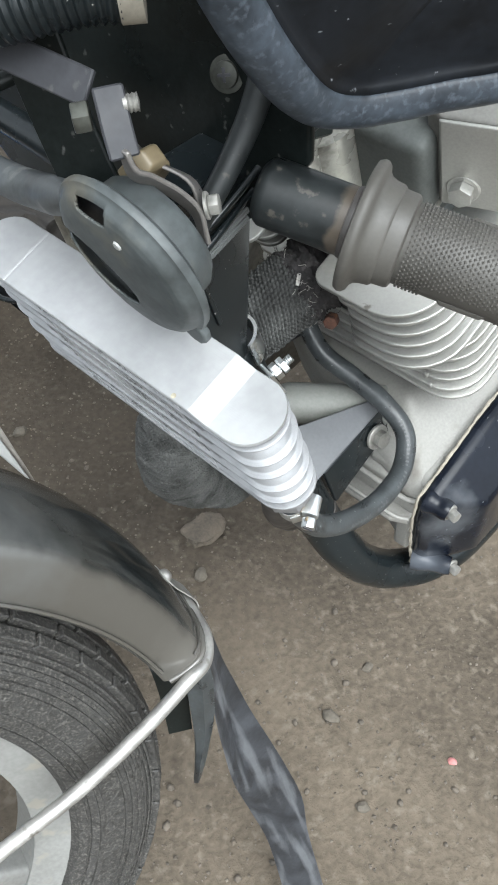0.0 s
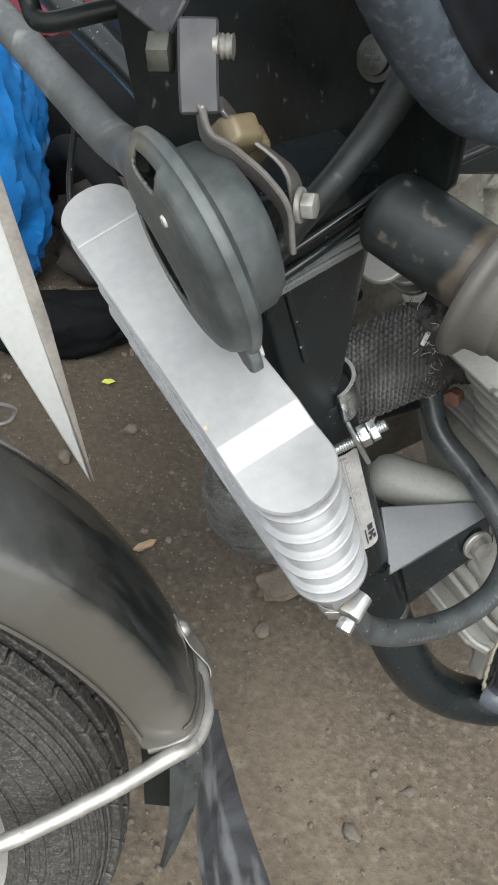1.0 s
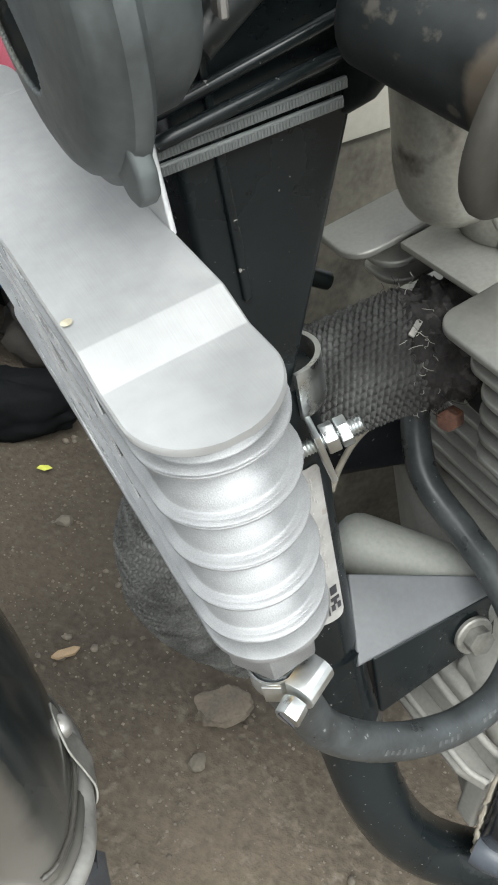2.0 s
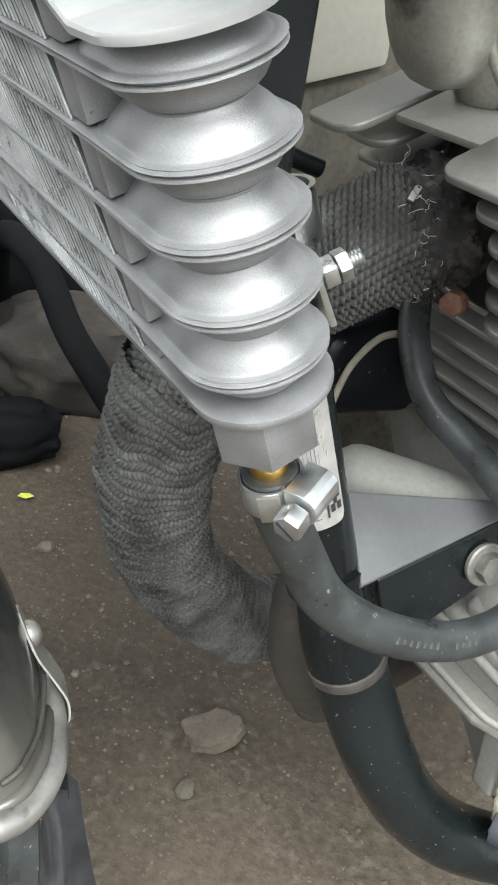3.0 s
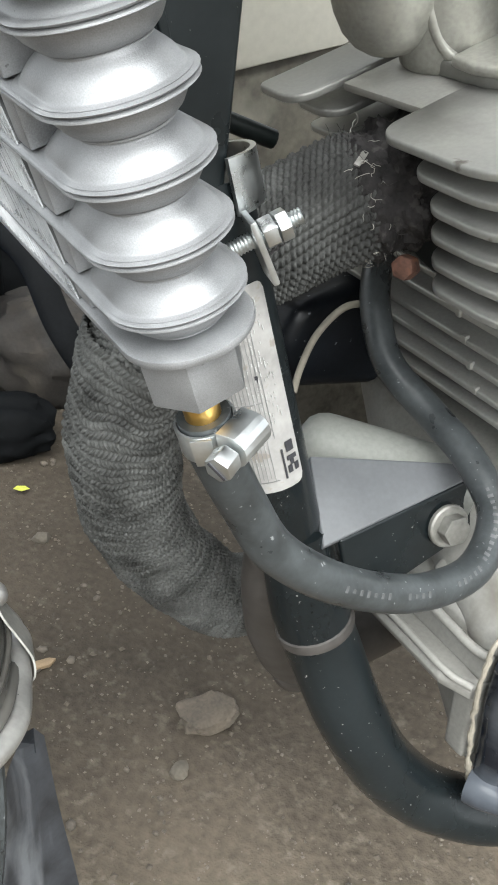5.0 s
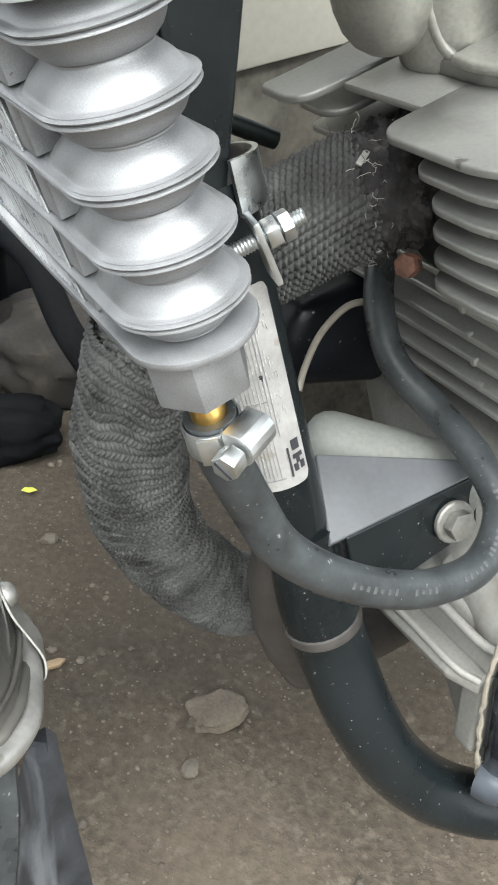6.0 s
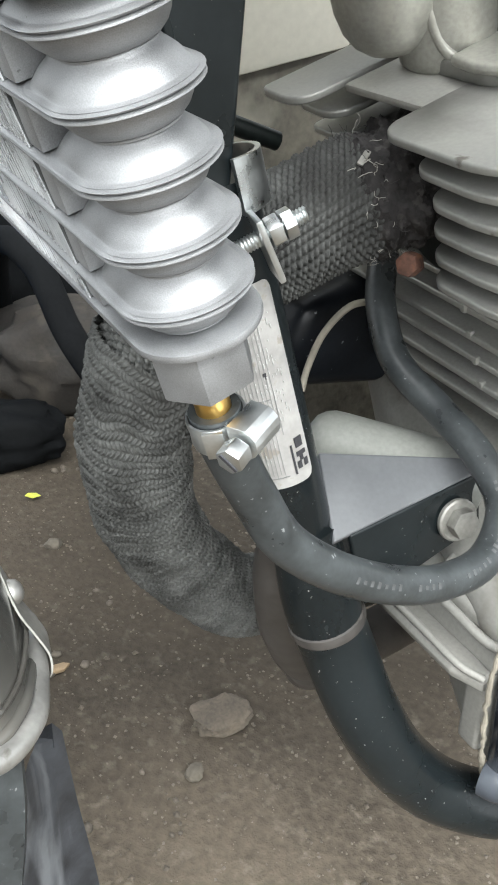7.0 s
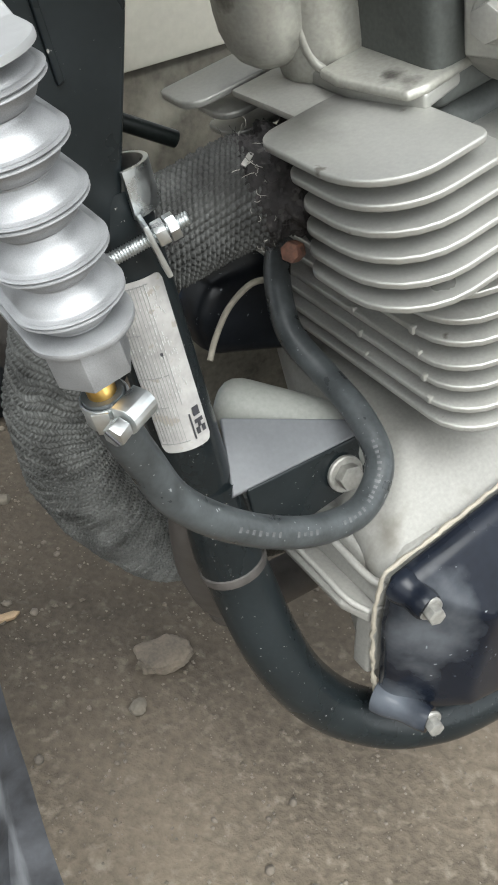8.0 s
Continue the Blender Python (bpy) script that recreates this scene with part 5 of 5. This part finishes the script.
for f in bm.faces:
    c = f.calc_center_median()
    x, y = c.x - 0.0262, c.y + 0.0190
    p, q = abs(-0.69 * x - 0.72 * y), abs(0.72 * x - 0.69 * y)
    one = (p / 0.0088) ** 6 + (q / 0.0040) ** 6 < 1
    x, y = c.x - 0.0055, c.y - 0.0150
    p, q = -0.931 * x - 0.365 * y, 0.365 * x - 0.931 * y
    two = (p / 0.0225) ** 2 + (q / 0.0115) ** 2 < 1
    if c.z > 0.0040 and c.x ** 2 + c.y ** 2 < 0.0362 ** 2 and (one or two):
        cut.append(f)
bmesh.ops.delete(bm, geom=cut, context="FACES")
body = part("body", bm, M_HORN, horn)
sol = body.modifiers.new("thick", "SOLIDIFY")
sol.thickness, sol.offset = 0.0012, -1
# added black disc: the shade seen through the slots
part("diaphragm", lathe([(0, 0.0005), (0.030, 0.0), (0.0345, -0.001)], 40), M_INK_SHADE, horn, "black disc standing for the dark inside of the horn")
part("lug", hull([(x, y, z) for x, y in ((-0.036, -0.009), (-0.036, 0.007), (-0.0425, 0.006), (-0.046, 0.002), (-0.046, -0.003), (-0.0425, -0.007)) for z in (-0.001, 0.0035)], 0.0016), M_HORN, horn)
part("rivet", lathe([(0, 0.0012), (0.0018, 0.0008), (0.0022, 0), (0, -0.0005)], 12), M_WHITE, horn, "pale fleck of paint", m=pose(0.0101, -0.0225, 0.0096))
part("bolt", hexagon(0.0047, 0.0046, 0.0010, 0.0058), M_DULL, horn, "dull hexagon bolt", m=HORN.inverted() @ BIKE @ frame_of((0.1705, 0.0385, 0.7305), (0, 0, 1), (-0.6, 0.75, 0.2)))
HB = HORN.inverted() @ BIKE


def strap(points, width, thick, across):
    """A flat metal strip along a path, its width along 'across'."""
    bm = bmesh.new()
    path = spline([HB @ Vector(p) for p in points], 5)
    acr = (HB.to_3x3() @ Vector(across)).normalized()
    prev = None
    for i, q in enumerate(path):
        d = (path[min(i + 1, len(path) - 1)] - path[max(i - 1, 0)]).normalized()
        a = (acr - acr.dot(d) * d).normalized()
        nrm = d.cross(a)
        cur = [bm.verts.new(q + a * s * width / 2 + nrm * t * thick / 2) for s, t in ((-1, -1), (1, -1), (1, 1), (-1, 1))]
        if prev:
            for k in range(4):
                bm.faces.new((prev[k], prev[(k + 1) % 4], cur[(k + 1) % 4], cur[k]))
        else:
            bm.faces.new(cur)
        prev = cur
    bm.faces.new(prev[::-1])
    bmesh.ops.recalc_face_normals(bm, faces=bm.faces)
    return bevelled(bm, thick * 0.25, 1, 50)


part("spring_strap", strap([(0.203, 0.029, 0.768), (0.2005, 0.031, 0.758), (0.193, 0.0325, 0.751), (0.183, 0.0350, 0.741), (0.175, 0.0375, 0.729), (0.172, 0.039, 0.714)], 0.008, 0.0022, (0.30, 0.50, 0.81)), M_GREYSTEEL, horn, "grey spring steel strap")
part("spring_strap", strap([(0.188, 0.016, 0.758), (0.180, 0.020, 0.748), (0.170, 0.030, 0.738), (0.166, 0.034, 0.722)], 0.009, 0.0014, (0.5, 0.2, 0.4)), M_GREYSTEEL, horn, "grey spring steel strap")
part("hanger", strap([(0.1975, 0.018, 0.786), (0.201, 0.025, 0.7735), (0.203, 0.030, 0.7645)], 0.0115, 0.0030, (-0.82, 0.48, 0.05)), M_HANGER, horn, "grey painted hanger")
part("hanger_nut", hexagon(0.0062, 0.0065, 0.0008), M_SCREW, horn, "grimy hexagon nut", m=HB @ frame_of((0.2035, 0.0140, 0.7755), (0, 0, 1), (0.75, -0.62, -0.1)))
part("hanger_bolt", lathe([(0, -0.0015), (0.0036, -0.0015), (0.0036, 0)] + [(0.0036 if k % 2 else 0.0030, 0.0008 * k) for k in range(6)] + [(0, 0.0046)], 18), M_DULL, horn, m=HB @ frame_of((0.1935, 0.0235, 0.7795), (0, 0, 1), (-0.75, 0.62, 0.1)))
part("arm", strap([(0.2005, 0.012, 0.7835), (0.202, 0.000, 0.7845), (0.204, -0.030, 0.785), (0.206, -0.060, 0.785), (0.208, -0.10, 0.785)], 0.0135, 0.0024, (0.53, 0.14, -0.84)), M_HANGER, horn, "grey-black bracket arm")
part("back_plate", strap([(0.190, -0.006, 0.724), (0.190, -0.014, 0.738), (0.190, -0.0245, 0.760), (0.190, -0.040, 0.800), (0.190, -0.050, 0.830)], 0.030, 0.003, (-0.3, 0.9, 0.2)), M_PLASTIC, horn, "black bracket plate")
for q, d in (((0.186, 0.014, 0.741), (-0.2, 0.55, 0.75)), ((0.180, 0.010, 0.732), (-0.3, 0.4, 0.8))):
    part("connector", hull([(x, y, z) for x in (-0.0068, 0.0068) for y in (-0.0052, 0.0052) for z in (0.0, 0.013)] + [(x, y, 0.0165) for x in (-0.0045, 0.0045) for y in (-0.0035, 0.0035)], 0.0016), M_OLIVE, horn, "olive-brown plug connector", m=HB @ frame_of(q, (1, 0, 0), d))

# ---- corrugated wiring conduit at the steering head ----
bm = tube([bk(-0.10, 0.335, 0.797), bk(-0.063, 0.336, 0.806), bk(-0.035, 0.338, 0.812), bk(-0.018, 0.340, 0.813)], lambda s: 0.0128 + 0.0006 * math.sin(s * 150), 28, 40)
conduit = tagged(finish("wiring_conduit", bm, M_PAINT, m=BIKE), "black corrugated wiring conduit with a pale end sleeve", "conduit")
part("end_sleeve", tube([bk(-0.021, 0.340, 0.813), bk(-0.0125, 0.341, 0.8135)], 0.0138, 24, 2), M_GASKET, conduit)

# ---- grip fixed across the frame ----
G1 = Vector((0.1178, 0.0840, 0.712))
gd = Vector((-0.339, 1.0, -0.15)).normalized()
G0 = G1 - gd * 0.066
peg = thing("rubber_grip", BIKE @ frame_of(G1, (0, 0, 1), gd), "worn grey ribbed rubber grip on a black bar tied to frame", "grip")
GI = (BIKE @ frame_of(G1, (0, 0, 1), gd)).inverted() @ BIKE
part("bar", tube([GI @ G0.lerp(G1, 0.24), GI @ G0.lerp(G1, 0.55), GI @ G0.lerp(G1, 0.9)], lambda s: 0.0155 - 0.004 * max(0.0, 1 - s * 9) ** 2, 26, 10), M_BAR, peg, "black paint worn to brown")
part("tape_collar", lathe([(0.0150, -0.0085), (0.0160, -0.0080), (0.0166, -0.0060), (0.0162, -0.0045), (0.0167, -0.003), (0.014, -0.002)], 30), M_TAPE, peg, "brown tape collar")
part("flange", lathe([(0.012, -0.0045), (0.0265, -0.0045), (0.0285, -0.0040), (0.0295, -0.0022), (0.0293, -0.0004), (0.0280, 0.0010), (0.0255, 0.0018), (0.0238, 0.0034), (0.0230, 0.0060), (0.0226, 0.0095), (0.0218, 0.0106), (0.0212, 0.0110), (0.0210, 0.0165), (0.0204, 0.0178), (0.0188, 0.0186), (0.012, 0.020)], 64), M_GRIP, peg, "flared rubber flange")
bm = lathe([(0, 0.014), (0.0170, 0.014), (0.0182, 0.018), (0.0186, 0.045), (0.0190, 0.085), (0.0186, 0.115), (0.0170, 0.121), (0, 0.122)], 40)
grip = part("sleeve", bm, M_GRIP, peg)
bm = bmesh.new()
for row in range(58):
    for k in range(52):
        u = 0.021 + 0.0017 * row
        a = 2 * math.pi * (k + 0.5 * (row % 2)) / 52
        if 0.032 < u < 0.066 and math.cos(a - 2.4) > 0.80:
            continue
        rr = 0.0187
        c, s = math.cos(a), math.sin(a)
        ctr = Vector((rr * c, rr * s, u))
        tx, tz = Vector((-s, c, 0)) * 0.00095, Vector((0, 0, 0.00075))
        vs = [bm.verts.new(ctr + d) for d in (tx, tz, -tx, -tz)]
        tp = bm.verts.new(ctr + Vector((c, s, 0)) * 0.00045)
        for i in range(4):
            bm.faces.new((vs[i], vs[(i + 1) % 4], tp))
tagged(part("knurling", bm, M_GRIP, peg, "raised diamond knurling", smooth=False), kind="stuff")
for a in (2.4, 2.4 + math.pi):
    part("pad", hull([((0.0188 + h) * math.cos(a + t), (0.0188 + h) * math.sin(a + t), u) for t, u, h in ((-0.30, 0.040, 0.0), (0.30, 0.040, 0.0), (-0.30, 0.062, 0.0), (0.30, 0.062, 0.0), (-0.2, 0.042, 0.0012), (0.2, 0.042, 0.0012), (-0.2, 0.060, 0.0012), (0.2, 0.060, 0.0012))], 0.0005), M_GRIP, peg)

# ---- cable ties round gusset and bar ----
for z0, z1 in ((0.672, 0.678), (0.6765, 0.6830)):
    tie = thing("cable_tie", BIKE, "grey toothed nylon cable tie round the frame", "cable tie", "cable ties round the frame")
    a0, a1 = Vector((0.176, 0.0192, z0 + 0.001)), Vector((0.121, 0.0192, z1 + 0.010))
    d = a1 - a0
    part("strip", box((d.length, 0.0032, 0.0012), 0.0003), M_TIE, tie, m=frame_of((a0 + a1) / 2, d, (0, 1, 0)))
    bm = bmesh.new()
    nt = 60
    for i in range(nt):
        q = a0 + d * ((i + 0.5) / nt)
        f = frame_of(q + Vector((0, 0.0009, 0)), d, (0, 1, 0))
        vs = [bm.verts.new(f @ Vector((x, y, z))) for x, y, z in ((-0.00035, -0.0011, 0), (0.00035, -0.0011, 0), (0.00035, 0.0011, 0), (-0.00035, 0.0011, 0), (0, -0.0011, 0.0004), (0, 0.0011, 0.0004))]
        for fc in ((0, 1, 4), (1, 2, 5, 4), (2, 3, 5), (3, 0, 4, 5)):
            bm.faces.new([vs[j] for j in fc])
    part("teeth", bm, M_TIE, tie, smooth=False)

# ---- things behind ----
def crumpled(name, sx, sy, sz, amp, freq, material, m, label, category, seg=28, crease=0.0):
    bm = bmesh.new()
    bmesh.ops.create_uvsphere(bm, u_segments=seg * 2, v_segments=seg, radius=1)
    for v in bm.verts:
        d = v.co.normalized()
        f = (abs(d.x) ** 3.2 + abs(d.y) ** 3.2 + abs(d.z) ** 3.2) ** (-1 / 3.2)
        r = f * (1 + amp * (noise.noise(d * freq) + 0.5 * abs(noise.noise(d * freq * 2.7)) + 0.25 * noise.noise(d * freq * 6)) - crease * abs(noise.noise(Vector((d.x * 4.5 + d.z, d.y * 4.5, d.z * 1.3)))) - 0.4 * crease * abs(noise.noise(Vector((d.x * 9, d.y * 9 + d.z * 3, d.z * 3)))))
        v.co = Vector((d.x * sx * r, d.y * sy * r, max(d.z * sz * r + sz * 0.98, 0.0)))
    ob = finish(name, bm, material, m=m)
    return tagged(ob, label, category)


crumpled("plastic_bag", 0.145, 0.09, 0.24, 0.12, 2.0, M_BLUE, pose(-0.675, 0.980, 0.0, 0, 0, 29), "crumpled shiny blue plastic bag standing on the dirt", "bag", 60, 0.16)
crumpled("black_bag", 0.095, 0.045, 0.042, 0.14, 2.4, M_SACK, pose(-0.475, 0.918, 0.0, 0, 0, 29), "flat black bag lying on the dirt", "bag")
crumpled("brown_sack", 0.13, 0.075, 0.075, 0.20, 2.6, M_BROWNSACK, pose(-0.435, 1.125, 0.0, 0, 0, 25), "dirty brown sack slumped on the dirt", "sack")
tagged(finish("rubber_hose", tube([(-0.60, 1.17, 0.017), (-0.575, 1.12, 0.12), (-0.53, 1.05, 0.23), (-0.47, 0.990, 0.288), (-0.407, 0.958, 0.274), (-0.344, 0.909, 0.230), (-0.294, 0.879, 0.202), (-0.264, 0.872, 0.172), (-0.252, 0.902, 0.120), (-0.26, 0.96, 0.06), (-0.28, 1.04, 0.018), (-0.30, 1.15, 0.017)], 0.0175, 20, 8), M_SACK), "thick black rubber hose draped over the brown sack", "hose")
crumpled("dark_sack", 0.15, 0.12, 0.14, 0.14, 2.0, M_SACK, pose(-0.60, 1.27, 0.0, 0, 0, 10), "dark crumpled sack lying on the dirt", "sack")
crumpled("red_cloth", 0.16, 0.10, 0.18, 0.12, 2.2, M_RED, pose(-1.02, 1.90, 0.0, 0, 0, 20), "dark red cloth heaped on the ground", "cloth")
crumpled("white_cloth", 0.12, 0.10, 0.14, 0.12, 2.2, M_WHITE, pose(-0.80, 1.98, 0.0, 0, 0, -15), "dirty white cloth heaped on the ground", "cloth")


# ---- stones and grit ----
def stone(x, y, r, flat, seed, material=None, label="rough grey-brown stone lying on the dirt"):
    bm = bmesh.new()
    bmesh.ops.create_icosphere(bm, subdivisions=2, radius=1)
    for v in bm.verts:
        k = 1 + 0.35 * noise.noise(v.co * 1.3 + Vector((seed, 0, 0))) + 0.12 * noise.noise(v.co * 3.5 + Vector((0, seed, 0)))
        v.co = Vector((v.co.x * r * k, v.co.y * r * k * 0.75, v.co.z * r * k * flat))
    ob = finish("stone", bm, material or M_STONE, m=pose(x, y, ground_height(x, y) + r * flat * 0.45, 0, 0, seed * 77))
    return tagged(ob, label, "stone", "stones on the dirt")


for i, (x, y, r, fl) in enumerate(((-0.037, 0.573, 0.010, 0.6), (0.120, 0.395, 0.010, 0.6), (0.165, 0.456, 0.007, 0.6), (-0.37, 0.72, 0.012, 0.7), (-0.31, 0.80, 0.010, 0.7), (0.03, 0.34, 0.008, 0.6), (0.15, 0.30, 0.008, 0.5))):
    stone(x, y, r, fl, i + 1)
bm = bmesh.new()
bmesh.ops.create_icosphere(bm, subdivisions=4, radius=1)
for v in bm.verts:
    k = 1 + 0.30 * noise.noise(v.co * 1.6 + Vector((3, 0, 0))) + 0.10 * noise.noise(v.co * 5) + 0.05 * noise.noise(v.co * 13)
    v.co = Vector((v.co.x * 0.031 * k, v.co.y * 0.020 * k, max(min(v.co.z * 0.012, 0.0062), -0.004) * k + 0.0012 * noise.noise(v.co * 7)))
tagged(finish("dirt_crust", bm, M_CLOD, m=pose(-0.036, 0.640, ground_height(-0.036, 0.640) + 0.008, 7, -4, 40)), "flat crust of brown dirt on the ground", "dirt clod")
bm = slab([(0.020, 0.002), (0.012, 0.006), (-0.010, 0.006), (-0.021, 0.001), (-0.014, -0.005), (0.010, -0.005)], 0.006, 0.001)
tagged(finish("wood_chip", bm, M_WOOD, m=pose(-0.211, 0.632, ground_height(-0.211, 0.632) + 0.006, 4, 6, 50) @ Matrix.Scale(0.8, 4)), "pale splintered wood chip lying on the dirt", "wood chip")
stone(0.251, 0.351, 0.0052, 0.5, 23, M_PINK, "small pink-red chip on the dirt")
bm = slab([(0.010, 0), (0.004, 0.004), (-0.006, 0.003), (-0.010, -0.002), (0.0, -0.005)], 0.001, 0)
tagged(finish("leaf", bm, M_LEAF, smooth=False, m=pose(-0.378, 0.868, ground_height(-0.378, 0.868) + 0.008, 12, 8, 30)), "small yellow-green leaf on the dirt", "leaf")


def grit(name, count, r0, r1, material, seed, label):
    """Small loose pebbles sown over the dirt near the bike."""
    rng = random.Random(seed)
    verts, faces = [], []
    for _ in range(count):
        x, y = rng.uniform(-0.9, 0.55), rng.uniform(0.05, 1.9)
        r = r0 * (r1 / r0) ** (rng.random() ** 2.2)
        z = ground_height(x, y) + r * 0.15
        s = len(verts)
        a = rng.uniform(0, 6.28)
        for dx, dy, dz in ((1, 0, 0), (0.2, 0.9, 0.1), (-0.9, 0.25, 0), (-0.3, -0.8, 0.1), (0.1, 0.05, 0.75), (0.45, -0.55, 0.35)):
            k = rng.uniform(0.75, 1.2) * r
            verts.append((x + k * (dx * math.cos(a) - dy * math.sin(a)), y + k * (dx * math.sin(a) + dy * math.cos(a)), z + k * dz))
        for f in ((0, 1, 4), (1, 2, 4), (2, 3, 4), (3, 5, 4), (5, 0, 4), (0, 5, 3), (3, 2, 1), (3, 1, 0)):
            faces.append(tuple(s + i for i in f))
    me = bpy.data.meshes.new(name)
    me.from_pydata(verts, [], faces)
    me.materials.append(material)
    return tagged(new(name, me), label, "gravel", kind="stuff")


def pebbles(count, r0, r1, material, seed, label):
    """Rounded lumps of dirt and stone sown over the ground near the bike."""
    ball = bmesh.new()
    bmesh.ops.create_icosphere(ball, subdivisions=1, radius=1)
    shape = [v.co.copy() for v in ball.verts]
    tris = [tuple(v.index for v in f.verts) for f in ball.faces]
    ball.free()
    rng = random.Random(seed)
    verts, faces = [], []
    for _ in range(count):
        x, y = rng.uniform(-0.75, 0.50), rng.uniform(0.15, 1.3)
        if noise.noise((x * 7, y * 7, 0.0)) < 0.02:
            continue
        r = r0 * (r1 / r0) ** (rng.random() ** 2)
        s, a, flat, off = len(verts), rng.uniform(0, 6.28), rng.uniform(0.45, 0.8), rng.uniform(0, 50)
        z = ground_height(x, y) + r * flat * 0.3
        for q in shape:
            k = r * (1 + 0.45 * noise.noise(q * 1.4 + Vector((off, 0, 0))))
            verts.append((x + k * (q.x * math.cos(a) - 0.8 * q.y * math.sin(a)), y + k * (q.x * math.sin(a) + 0.8 * q.y * math.cos(a)), z + k * q.z * flat))
        faces.extend([tuple(s + i for i in f) for f in tris])
    me = bpy.data.meshes.new("pebbles")
    me.from_pydata(verts, [], faces)
    me.materials.append(material)
    me.polygons.foreach_set("use_smooth", [True] * len(faces))
    return tagged(new("pebbles", me), label, "gravel", kind="stuff")


pebbles(1500, 0.0016, 0.0060, M_GRAVEL, 12, "grey-brown lumps and pebbles on the dirt")
grit("gravel", 6000, 0.0006, 0.0030, M_GRAVEL, 3, "pale grit scattered on the dirt")
grit("fine_grit", 11000, 0.0007, 0.0024, M_PALEGRIT, 8, "fine pale grit scattered on the dirt")
grit("clods", 3500, 0.0009, 0.0044, M_CLOD, 5, "dark crumbs of dirt on the ground")
